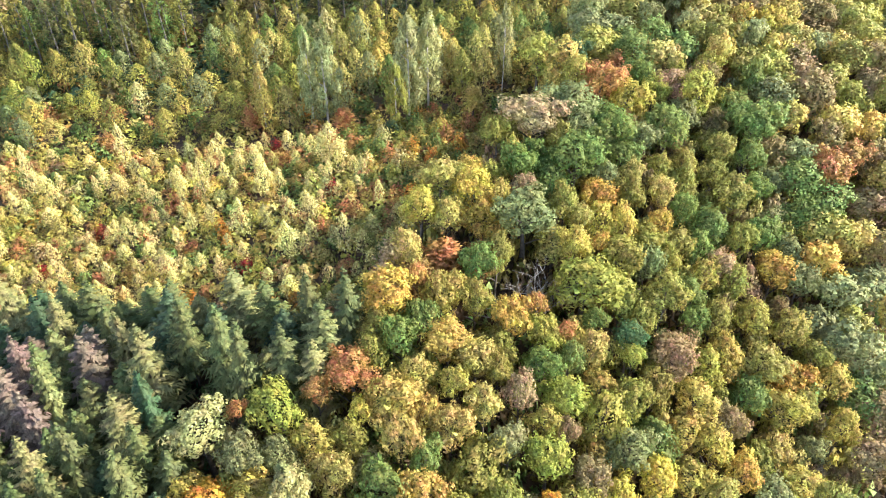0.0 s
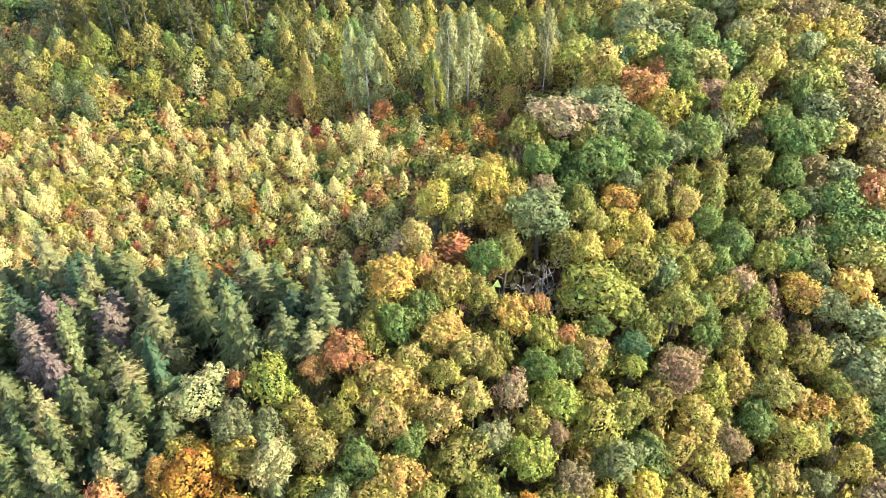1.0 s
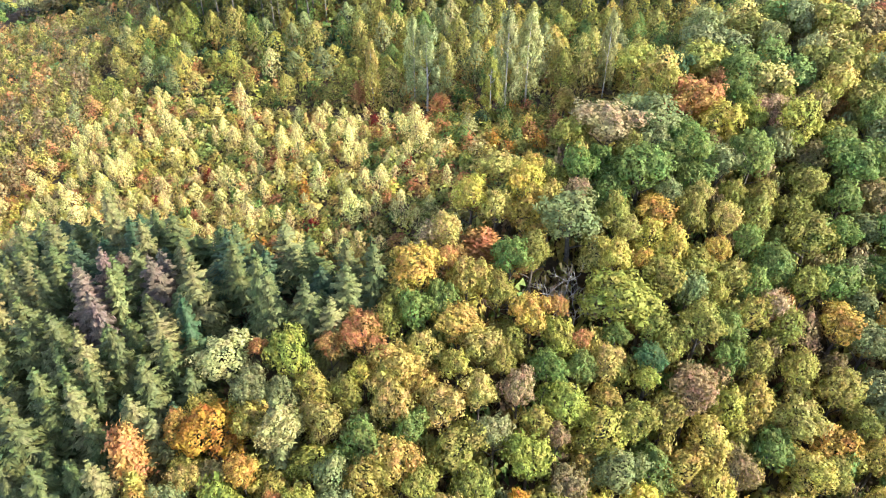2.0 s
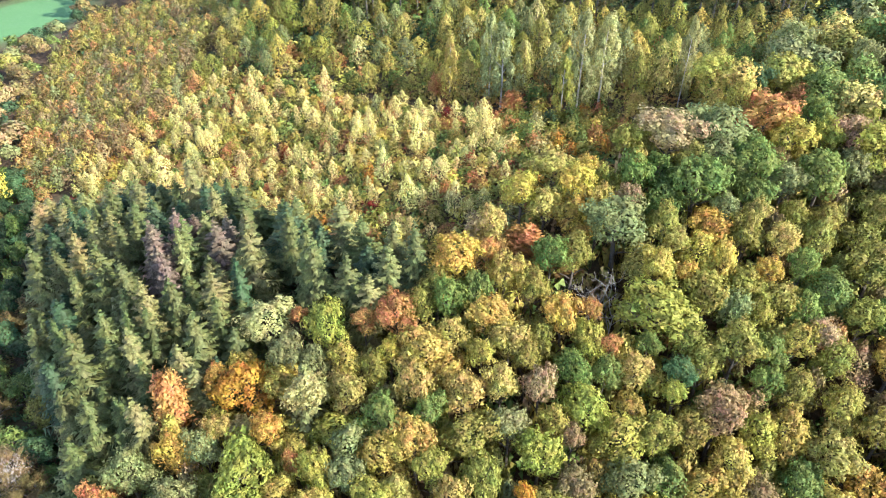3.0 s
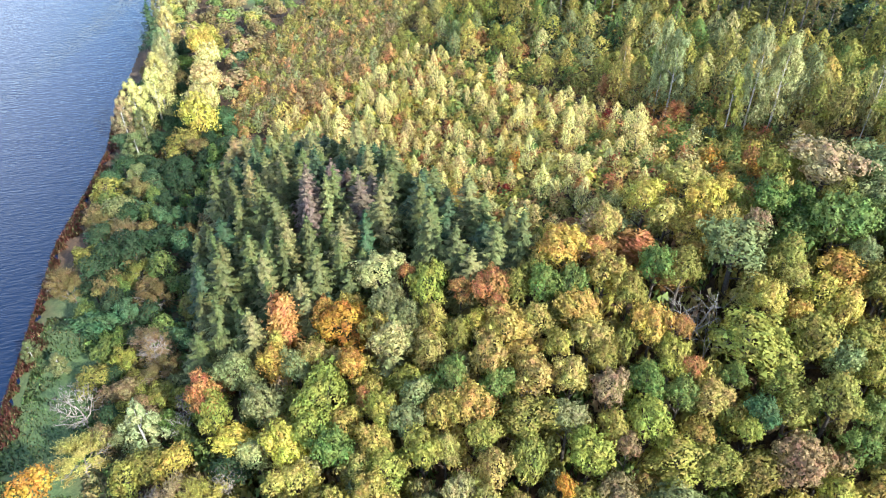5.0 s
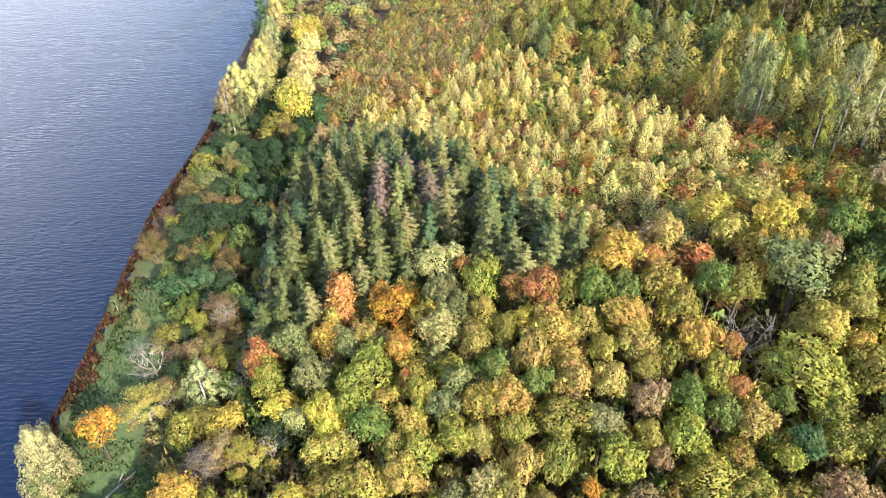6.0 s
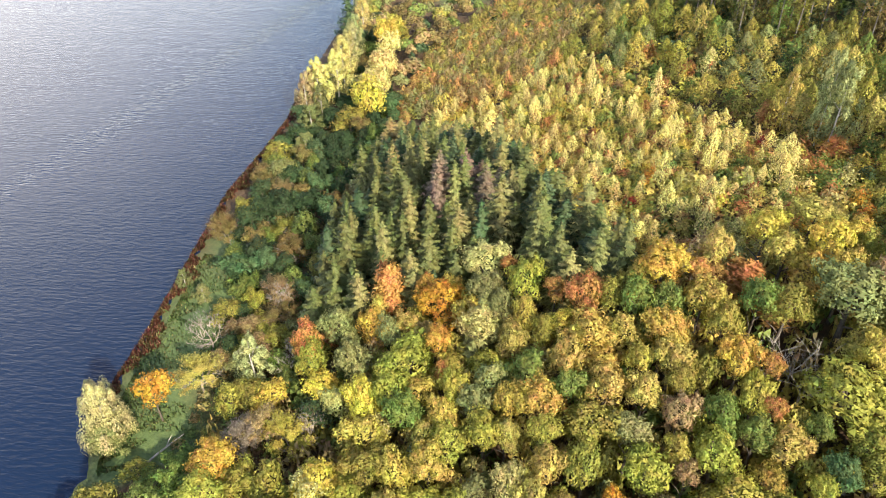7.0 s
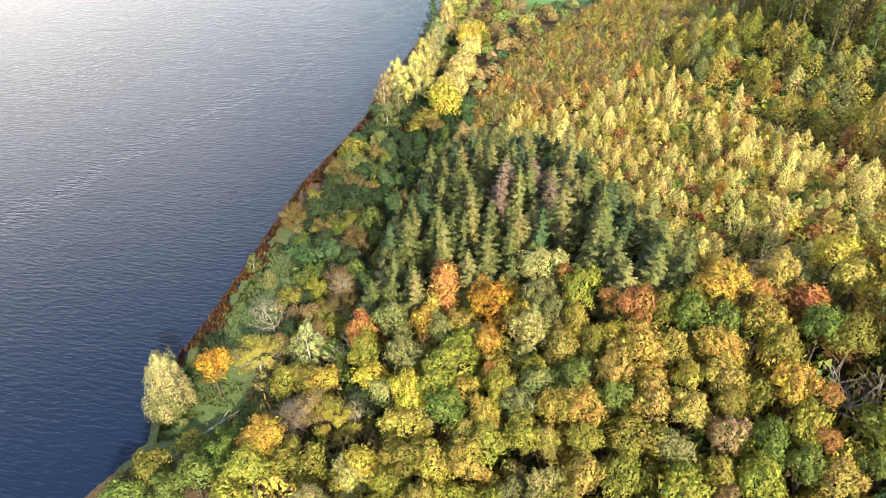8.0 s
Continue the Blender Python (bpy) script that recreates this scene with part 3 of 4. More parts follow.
KIND = {
    "oak": ("oak_tree", "broad mature oak tree with a dense %s autumn crown", "tree", "oaks of the wood"),
    "beech": ("beech_tree", "beech tree with a fine-twigged %s autumn crown", "tree", "beeches of the wood"),
    "spruce": ("spruce_tree", "tall spruce with drooping %s boughs in the conifer stand", "conifer", "spruce stand"),
    "young_larch": ("young_larch", "young slender larch with a soft %s crown", "conifer", "larch plantation"),
    "birch": ("birch_tree", "tall birch with a white stem and drooping %s foliage", "tree", "birches"),
    "sapling": ("young_birch", "young birch with a soft %s plume of leaves", "tree", "young birches"),
    "tall_birch": ("birch_tree", "tall old birch with bare pale stem and %s top", "tree", "birches"),
    "shrub": ("shrub", "low rounded %s shrub among the young trees", "shrub", "shrubs"),
    "bare_tree": ("bare_tree", "leafless tree with fine %s branches", "tree", "bare trees"),
    "shore_birch": ("birch_tree", "leaning shore birch with drooping %s foliage", "tree", "birches"),
    "thin_tree": ("thinning_tree", "half-bare tree with fine twigs and thin %s leaves", "tree", "thinning trees"),
    "willow": ("willow_tree", "bushy %s willow near the lake shore", "tree", "shore trees"),
}
taken = []


def plant(kind, x, y, tint, h=None, r=None, top=None, label=None, turn=None):
    """One tree: an Empty at its foot with a trunk and a crown."""
    height, radius, crowns, trunk = FORMS[kind]
    z = float(land(x, y))
    h = h or height
    if top is not None:
        h = max(1.5, top - z)
    r = r or radius
    (red, grn, blu), words = TINTS[tint]
    name, text, category, group = KIND[kind]
    root = new(name)
    root.empty_display_size = 0.5
    k = 1 + random.uniform(-0.14, 0.14)
    wide = random.uniform(0.82, 1.22)
    turn = random.uniform(0, 360) if turn is None else turn
    root.matrix_world = pose(x, y, z, 0, 0, turn)
    across, tall = r / radius, h / height
    deep = min(max(tall, across * 0.8), across * 1.15) if kind in ("oak", "willow") else tall
    for part_name, me in (("trunk", trunk), ("crown", random.choice(crowns))):
        ob = new(part_name, me)
        ob.parent = root
        ob.matrix_basis = Matrix.Diagonal((across * wide, across / wide, tall, 1)) if part_name == "trunk" else Matrix.Translation((0, 0, h - height * deep)) @ Matrix.Diagonal((across * wide, across / wide, deep, 1))
        if part_name == "crown":
            ob.color = (min(1, red * k * random.uniform(.94, 1.06)), min(1, grn * k * random.uniform(.94, 1.06)), blu * k, 1)
    taken.append((x, y, r))
    return tagged(root, label or text % words, category, group)


def inside(x, y, poly):
    c, j = False, len(poly) - 1
    for i in range(len(poly)):
        (xi, yi), (xj, yj) = poly[i], poly[j]
        if (yi > y) != (yj > y) and x < (xj - xi) * (y - yi) / (yj - yi) + xi:
            c = not c
        j = i
    return c


def scatter(poly, gap, tries, keep_off=0.8, avoid=()):
    """Places in a polygon at least gap apart, clear of the trees that stand already."""
    xs, ys = [p[0] for p in poly], [p[1] for p in poly]
    cells, out = {}, []
    for x, y, r in taken:
        cells.setdefault((int(x // 8), int(y // 8)), []).append((x, y, r * keep_off + gap * 0.45))
    for _ in range(tries):
        x, y = random.uniform(min(xs), max(xs)), random.uniform(min(ys), max(ys))
        if not inside(x, y, poly) or any(math.hypot(x - a, y - b) < q for a, b, q in avoid):
            continue
        cx, cy = int(x // 8), int(y // 8)
        if any(math.hypot(x - a, y - b) < q for i in (-1, 0, 1) for j in (-1, 0, 1) for a, b, q in cells.get((cx + i, cy + j), ())):
            continue
        cells.setdefault((cx, cy), []).append((x, y, gap))
        out.append((x, y))
    return out


def pick(weights):
    return random.choices(list(weights), list(weights.values()))[0]


def thicket(name, label, category, spots, template, heights, radii, tints, base_h, base_r):
    """Many small or far plants as one object, with a tint for each."""
    vs, fs, cs, ns, o = [], [], [], [], 0
    for x, y in spots:
        v, f, n = random.choice(template)
        h, r, a = random.uniform(*heights) / base_h, random.uniform(*radii) / base_r, random.uniform(0, 6.2832)
        c, s = math.cos(a), math.sin(a)
        z = float(land(x, y))
        vs.append(np.c_[(v[:, 0] * c - v[:, 1] * s) * r + x, (v[:, 0] * s + v[:, 1] * c) * r + y, v[:, 2] * h + z])
        ns.append(np.c_[n[:, 0] * c - n[:, 1] * s, n[:, 0] * s + n[:, 1] * c, n[:, 2]])
        fs.append(np.asarray(f) + o)
        o += len(v)
        col = np.array(TINTS[pick(tints(x, y) if callable(tints) else tints)][0]) * random.uniform(0.8, 1.2)
        cs.append(np.tile([*col, 1.0], (len(v), 1)))
    me = lay(mesh_from(name, np.vstack(vs), np.vstack(fs), [M_FAR]), np.vstack(ns))
    at = me.color_attributes.new("tint", "FLOAT_COLOR", "POINT")
    at.data.foreach_set("color", np.vstack(cs).ravel().astype(np.float32))
    return tagged(new(name, me), label, category, kind="stuff")


# ---- the oak wood ----
# x, y, height of the top above the lake, crown radius, tint
OAKS_LOWEST = [
    (-38.0, 29.1, 17.1, 3.0, "orange"), (-20.3, 32.1, 18.0, 3.2, "yellow"), (-29.4, 33.9, 18.5, 3.4, "sage"), (-38.3, 34.7, 18.5, 3.3, "sage"), (-14.0, 36.5, 18.6, 3.2, "green"),
    (-19.0, 36.6, 19.2, 3.6, "lime"), (-34.2, 40.0, 19.8, 2.9, "gold"), (-6.7, 40.0, 18.4, 3.2, "lime"), (-21.6, 40.8, 21.1, 4.6, "lime"), (-29.9, 41.5, 20.0, 2.5, "sage"),
    (-10.2, 41.5, 19.6, 2.4, "ochre"), (-29.6, 43.9, 20.5, 1.9, "tan"), (-16.2, 44.3, 20.2, 1.4, "orange"), (-12.4, 44.5, 21.1, 2.9, "lime"), (-4.0, 44.8, 20.6, 3.1, "lime"),
    (8.3, 45.2, 18.8, 3.4, "tan"), (-8.6, 46.0, 21.1, 2.5, "sage"), (-22.3, 46.7, 21.8, 2.4, "gold"), (-1.8, 47.1, 20.6, 2.1, "tan"), (5.4, 49.5, 21.0, 2.8, "tan"),
]
OAKS_LOW = [
    (-10.3, 49.7, 23.0, 3.0, "sage"), (-34.0, 50.5, 23.5, 2.3, "gold"), (-29.4, 51.2, 24.6, 4.4, "amber"), (-19.0, 52.7, 26.0, 3.0, "cream"), (-2.4, 53.6, 24.0, 3.1, "ochre"),
    (8.2, 53.7, 22.4, 3.1, "olive"), (14.0, 53.9, 20.4, 1.5, "amber"), (-7.6, 54.3, 24.8, 3.0, "green"), (-14.4, 55.6, 25.6, 2.9, "tan"), (4.5, 57.2, 25.0, 3.6, "olive"),
    (-25.9, 57.4, 26.2, 2.9, "sage"), (19.7, 57.4, 21.3, 2.7, "brown"), (-2.2, 57.8, 25.3, 2.3, "green"), (-21.5, 58.1, 26.3, 2.4, "sage"), (14.0, 58.9, 23.7, 3.3, "lime"),
    (-17.3, 59.8, 27.2, 2.6, "ochre"), (-12.3, 60.0, 27.1, 2.3, "olive"), (-5.7, 60.3, 27.4, 3.2, "tan"), (8.9, 60.3, 24.9, 2.4, "sage"), (-32.1, 60.8, 27.7, 3.8, "cream"),
]
OAKS_LOWER_MIDDLE = [
    (1.0, 61.8, 27.3, 3.0, "tan"), (25.8, 61.9, 22.1, 3.5, "sage"), (-10.9, 62.4, 27.8, 1.8, "yellow"), (17.2, 62.7, 23.6, 1.6, "brown"), (-27.5, 62.9, 27.4, 1.4, "orange"),
    (-22.4, 63.1, 29.2, 3.6, "lime"), (14.0, 63.9, 25.3, 2.1, "ochre"), (-7.4, 64.7, 30.0, 3.8, "ochre"), (5.6, 64.9, 27.8, 2.5, "tan"), (-17.1, 65.5, 29.2, 1.7, "rust"),
    (23.0, 66.2, 25.0, 3.7, "lime"), (10.8, 66.9, 27.8, 2.5, "pink"), (1.6, 67.1, 29.3, 2.1, "ochre"), (17.4, 67.4, 27.0, 3.3, "lime"), (-12.7, 67.6, 31.2, 3.3, "orange"),
    (50.0, 68.0, 14.5, 3.0, "tan"), (-3.7, 68.1, 30.7, 2.7, "tan"), (42.2, 68.2, 19.6, 2.8, "brown"), (27.7, 68.8, 24.3, 2.8, "olive"), (7.7, 69.3, 29.4, 2.1, "olive"),
]
OAKS_MIDDLE = [
    (4.5, 70.2, 30.9, 2.9, "tan"), (37.5, 70.6, 22.6, 3.5, "ochre"), (13.9, 71.0, 29.3, 2.7, "green"), (61.7, 71.1, 16.1, 2.8, "ochre"), (0.8, 71.9, 32.5, 3.4, "ochre"),
    (-6.0, 72.5, 33.5, 2.8, "green"), (18.4, 72.7, 28.8, 2.2, "green"), (55.4, 73.1, 18.2, 2.8, "olive"), (27.9, 74.0, 26.4, 1.7, "lime"), (-9.2, 74.2, 33.9, 2.8, "olive"),
    (21.8, 74.7, 29.1, 2.5, "tan"), (34.4, 75.3, 26.1, 3.5, "brown"), (-3.5, 75.5, 34.1, 2.6, "green"), (17.9, 75.6, 30.0, 1.4, "orange"), (39.8, 75.9, 24.3, 2.8, "lime"),
    (28.0, 76.8, 28.2, 2.3, "teal"), (10.2, 76.9, 33.3, 3.0, "gold"), (61.9, 77.7, 18.9, 3.4, "ochre"), (49.6, 77.9, 22.8, 3.7, "tan"), (-8.1, 78.4, 36.5, 4.0, "gold"),
]
OAKS_UPPER_MIDDLE = [
    (22.7, 78.4, 30.4, 1.8, "green"), (43.3, 78.5, 24.7, 3.2, "ochre"), (4.7, 78.7, 34.8, 2.6, "olive"), (13.8, 78.8, 32.7, 1.6, "orange"), (-0.4, 79.5, 36.1, 3.1, "ochre"),
    (30.3, 80.5, 29.8, 2.8, "olive"), (59.1, 80.7, 21.4, 2.8, "olive"), (-3.7, 81.3, 36.1, 1.5, "orange"), (27.2, 81.8, 31.3, 2.4, "olive"), (39.6, 82.2, 27.5, 2.4, "green"),
    (21.5, 83.1, 35.4, 5.4, "lime"), (34.2, 83.2, 33.2, 3.3, "olive"), (55.2, 83.3, 25.4, 3.2, "olive"), (43.1, 83.5, 27.4, 2.9, "olive"), (5.3, 84.2, 37.4, 2.6, "green"),
    (49.8, 84.5, 26.2, 3.3, "olive"), (38.4, 85.3, 29.6, 2.4, "green"), (-5.9, 86.3, 39.0, 2.7, "tan"), (8.3, 86.6, 38.1, 2.7, "olive"), (28.1, 88.2, 35.0, 3.4, "olive"),
]
OAKS_UPPER = [
    (32.2, 88.5, 33.6, 2.9, "sage"), (42.0, 89.0, 30.8, 2.7, "ochre"), (20.7, 89.2, 36.9, 2.5, "ochre"), (24.7, 89.7, 35.5, 1.4, "gold"), (47.4, 89.7, 29.7, 2.8, "olive"),
    (35.8, 89.8, 32.9, 2.3, "lime"), (44.5, 91.2, 31.2, 2.5, "pink"), (59.5, 91.5, 27.6, 2.8, "sage"), (55.2, 92.6, 28.8, 3.2, "gold"), (12.9, 92.8, 41.6, 4.9, "sage"),
    (22.0, 93.7, 38.4, 1.9, "tan"), (42.0, 93.8, 33.4, 2.6, "green"), (29.0, 94.8, 37.8, 2.8, "ochre"), (19.6, 95.6, 40.4, 2.8, "olive"), (49.8, 96.0, 32.6, 2.8, "olive"),
    (35.8, 96.1, 36.1, 2.0, "gold"), (4.7, 96.8, 42.8, 3.0, "yellow"), (44.1, 97.4, 35.4, 3.5, "green"), (12.8, 97.6, 41.6, 1.8, "pink"), (31.2, 100.0, 39.7, 2.8, "olive"),
]
OAKS_HIGH = [
    (36.4, 100.8, 38.7, 2.5, "tan"), (27.2, 102.5, 41.3, 2.0, "sage"), (12.5, 103.0, 43.5, 3.6, "green"), (62.7, 103.1, 33.0, 3.6, "green"), (31.7, 103.5, 40.8, 2.1, "tan"),
    (49.8, 103.6, 37.6, 3.8, "olive"), (22.2, 104.1, 44.7, 4.9, "green"), (41.4, 104.9, 39.6, 2.8, "olive"), (30.6, 106.4, 42.7, 2.8, "green"), (26.6, 107.9, 44.1, 2.8, "green"),
    (48.9, 111.1, 41.2, 2.8, "olive"), (24.2, 111.3, 45.7, 2.8, "sage"), (29.6, 111.5, 45.9, 4.3, "green"), (54.6, 111.8, 40.4, 2.8, "green"), (15.8, 112.3, 47.9, 4.6, "pink"),
    (39.5, 113.4, 44.9, 4.2, "green"), (22.9, 116.4, 48.5, 4.7, "sage"), (56.2, 116.5, 44.9, 4.0, "green"), (33.6, 119.8, 47.9, 3.7, "yellow"), (53.1, 121.0, 45.0, 2.8, "green"),
]
OAKS_HIGHEST = [
    (29.0, 122.0, 50.0, 4.2, "orange"), (47.1, 122.8, 49.1, 4.0, "lime"), (24.5, 124.0, 51.0, 3.4, "lime"), (42.5, 124.2, 47.8, 2.8, "pink"), (59.5, 128.6, 47.5, 2.8, "green"),
    (50.8, 130.5, 49.0, 2.8, "lime"), (25.8, 132.6, 50.5, 2.2, "teal"), (18.6, 132.9, 51.7, 4.4, "lime"), (37.0, 132.9, 51.9, 4.6, "green"), (75.2, 134.4, 42.9, 3.8, "sage"),
    (49.6, 142.6, 52.9, 2.8, "sage"), (66.7, 143.8, 52.8, 3.6, "yellow"), (42.5, 145.5, 53.6, 2.8, "sage"), (57.1, 145.7, 53.5, 2.8, "olive"), (29.7, 148.7, 53.9, 3.4, "sage"),
]
for group in (OAKS_LOWEST, OAKS_LOW, OAKS_LOWER_MIDDLE, OAKS_MIDDLE, OAKS_UPPER_MIDDLE, OAKS_UPPER, OAKS_HIGH, OAKS_HIGHEST):
    for x, y, top, r, tint in group:
        plant("oak", x, y, tint, None, r * 1.08, top)
plant("beech", -0.2, 87.2, "orange", None, 4.0, 37.2)
plant("beech", -3.5, 84.5, "rust", None, 3.0, 35.5)
plant("beech", -7.4, 86.0, "pink", None, 3.4, 38.0)
plant("beech", 5.5, 88.0, "rust", None, 3.0, 36.0)
plant("beech", 26.0, 85.5, "rust", None, 2.6, 32.0)
plant("beech", -38.9, 45.2, "orange", None, 3.6, 26.2)
plant("beech", -35.8, 41.5, "ochre", None, 2.3, 22.0)
plant("beech", -43.5, 34.5, "rust", None, 1.7, 11.0)
plant("beech", 33.0, 131.0, "rust", None, 3.4, 50.0)

GAP = (13.6, 84.0, 5.6)
OAK_ZONE = [(-13, 72), (-10, 80), (-8, 90), (2, 103), (12, 113), (22, 131), (32, 150), (60, 168), (112, 168), (112, 50), (60, 40), (40, 28),
            (10, 14), (-8, 12), (-12, 26), (-20, 29), (-34, 27), (-34, 38), (-33, 50), (-32, 62), (-20, 62)]


def oak_tints(x, y):
    w = {"olive": 24, "green": 9, "sage": 13, "ochre": 21, "tan": 14, "lime": 16, "yellow": 6, "gold": 6, "rust": 1.5, "brown": 3, "orange": 1.5, "cream": 7}
    if x > 30:
        w.update(olive=26, brown=12, umber=22, yellow=1, cream=0, lime=6, ochre=12, tan=8)
    if 15 < x < 50 and y > 95:
        w.update(sage=28, green=24, tan=6)
    return w


oak_spots = scatter(OAK_ZONE, 4.2, 14000, 0.58, (GAP,))
oak_spots = [p for p in oak_spots if p[0] < 0.62 * p[1] + 26]
oak_spots.sort(key=lambda p: math.hypot(p[0], p[1] - 50))
outer_oaks = []
for i, (x, y) in enumerate(oak_spots):
    top = float(hill(x, y)) + 14 + random.uniform(-2.8, 1.2)
    if x > 60 or y > 130 or (y < 32 and x > 4) or sum(1 for q in bpy.data.objects if q.name.startswith("oak_tree")) >= 320:
        outer_oaks.append((x, y))
    else:
        plant("oak", x, y, pick(oak_tints(x, y)), None, random.uniform(2.5, 3.7), max(top, float(land(x, y)) + 9))

# ---- the spruce stand ----
SPRUCES = [
    (-57.0, 50.3, 25.5, "spruce"), (-21.8, 68.8, 36.0, "spruce"), (-39.4, 39.5, 25.0, "moss"), (-48.4, 38.2, 21.6, "spruce"), (-55.5, 43.3, 25.6, "spruce"),
    (-48.9, 48.4, 26.8, "moss"), (-52.7, 55.8, 29.4, "moss"), (-42.5, 61.0, 31.2, "moss"), (-65.0, 58.4, 31.0, "spruce"), (-27.4, 68.3, 37.2, "spruce"),
    (-17.0, 73.0, 36.4, "moss"), (-58.9, 65.4, 31.6, "dry"), (-61.5, 67.0, 31.0, "dry"), (-56.0, 63.0, 29.5, "dry"), (-41.3, 69.5, 35.5, "moss"),
    (-40.6, 54.1, 28.8, "spruce"), (-41.5, 50.5, 24.5, "moss"), (-54.0, 38.0, 20.0, "spruce"), (-19.6, 53.2, 28.2, "moss"),
]
for x, y, top, tint in SPRUCES:
    plant("spruce", x, y, tint, None, random.uniform(3.4, 4.1), top)
SPRUCE_ZONE = [(-36, 38), (-47, 33), (-58, 37), (-70, 46), (-92, 60), (-108, 76), (-100, 82), (-88, 86), (-69, 88), (-47, 84), (-32, 82), (-15, 79), (-13, 74), (-19, 66),
               (-33, 64), (-36, 52)]
for x, y in scatter(SPRUCE_ZONE, 3.7, 9000, 0.6, ((-36, 70, 5), (-31, 65, 5), (-30, 77, 4))):
    w = {"spruce": 64, "moss": 12, "dark": 24}
    if y > 62:
        w.update(moss=55, umber=6)
    if min(math.hypot(x + 58, y - 65), math.hypot(x + 51, y - 73), math.hypot(x + 61, y - 77)) < 4.0:
        w = {"dry": 3, "moss": 1}
    top = float(hill(x, y)) + 20 + random.uniform(-9.0, 0.5) - (6 if x < -85 else 0) - (4 if y > 76 else 0)
    plant("spruce", x, y, pick(w), None, random.uniform(2.9, 3.8), max(top, float(land(x, y)) + 9))

# ---- the young larches ----
plant("young_larch", -21.6, 119.5, "lemon", None, 2.6, 39.9)
plant("young_larch", -19.8, 116.5, "lemon", None, 2.4, 37.5)
plant("young_larch", -33.3, 113.0, "lemon", None, 1.5, 36.9)
plant("young_larch", -26.2, 96.0, "lemon", None, 1.8, 33.8)
plant("young_larch", -16.5, 95.7, "straw", None, 1.7, 35.6)
plant("young_larch", -47.2, 95.2, "straw", None, 2.1, 27.4)
plant("young_larch", -89.4, 95.7, "lemon", None, 2.6, 21.8)
plant("young_larch", -86.0, 93.0, "straw", None, 2.3, 20.5)
plant("young_larch", -82.5, 104.5, "straw", None, 1.7, 26.0)
plant("young_larch", -81.7, 120.5, "straw", None, 1.5, 33.5)
plant("young_larch", -64.5, 126.4, "straw", None, 1.5, 36.1)
plant("young_larch", -35.7, 103.4, "lemon", None, 1.9, 33.5)
plant("young_larch", -57.1, 104.9, "straw", None, 1.6, 28.4)
plant("young_larch", -45.1, 113.8, "straw", None, 1.6, 35.6)
plant("young_larch", -23.5, 103.6, "lemon", None, 1.7, 34.0)
plant("young_larch", -69.0, 98.8, "straw", None, 1.6, 23.6)
LARCH_ZONE = [(-108, 78), (-100, 84), (-88, 88), (-69, 90), (-47, 87), (-30, 85), (-12, 81), (-10, 92), (-6, 104), (-14, 118), (-24, 128), (-62, 132), (-102, 134), (-107, 112), (-114, 92)]
larch_spots = scatter(LARCH_ZONE, 2.35, 20000, 0.8)
for i, (x, y) in enumerate(larch_spots):
    u = random.random()
    if u < 0.44:
        plant("young_larch", x, y, pick({"lemon": 44, "straw": 34, "cream": 12, "ochre": 6, "tan": 4}), random.uniform(3.6, 6.0), random.uniform(0.9, 1.5))
    elif u < 0.94:
        plant("shrub", x, y, pick({"ochre": 22, "yellow": 16, "olive": 18, "green": 16, "rust": 9, "orange": 16, "amber": 5, "tan": 14, "brown": 5, "red": 3, "lime": 10, "straw": 10}), random.uniform(1.8, 3.4), random.uniform(1.4, 2.2))
plant("shrub", -33.5, 94.5, "red", 3.2, 1.7)
plant("shrub", -20.5, 111.0, "red", 3.2, 1.6)

# ---- shrubs between the larches and the oaks, and the tall birches behind them ----
SHRUB_ZONE = [(-12, 82), (-7, 92), (2, 104), (10, 114), (20, 130), (8, 134), (-30, 130), (-22, 122), (-10, 104), (-12, 92)]
for x, y in scatter(SHRUB_ZONE, 2.6, 3000, 0.7, ((8, 103, 4),)):
    u = random.random()
    plant("shrub", x, y, pick({"green": 26, "dark": 6, "cream": 6, "rust": 16, "orange": 20, "amber": 5, "olive": 20, "lime": 10, "yellow": 6, "ochre": 8}), random.uniform(2.0, 5.0), random.uniform(1.5, 2.5))
plant("bare_tree", 8.2, 102.5, "grey", 8.5, 3.6)
plant("bare_tree", 5.0, 106.5, "grey", 6.5, 3.0)
for x, y, top, r, tint in [(-27.0, 135.0, 51.5, 2.8, "white"), (-24.0, 134.5, 50.5, 3.4, "white"), (-7.0, 135.0, 55.0, 3.2, "white"),
                           (-3.0, 137.0, 54.5, 3.0, "cream"), (-9.5, 132.0, 46.0, 2.6, "lime"), (12.4, 140.0, 55.5, 2.0, "cream"),
                           (-38.0, 138.0, 44.0, 1.8, "tan")]:
    plant("birch", x, y, tint, None, r * 1.4, top)
plant("beech", -40.0, 135.0, "orange", 7.0, 2.6)
plant("beech", -20.0, 131.0, "orange", 6.0, 2.8)
plant("beech", 6.0, 130.0, "ochre", 8.0, 2.6)
BACK_ZONE = [(-112, 132), (-62, 134), (-30, 132), (8, 137), (20, 134), (34, 152), (30, 176), (-60, 182), (-118, 178)]
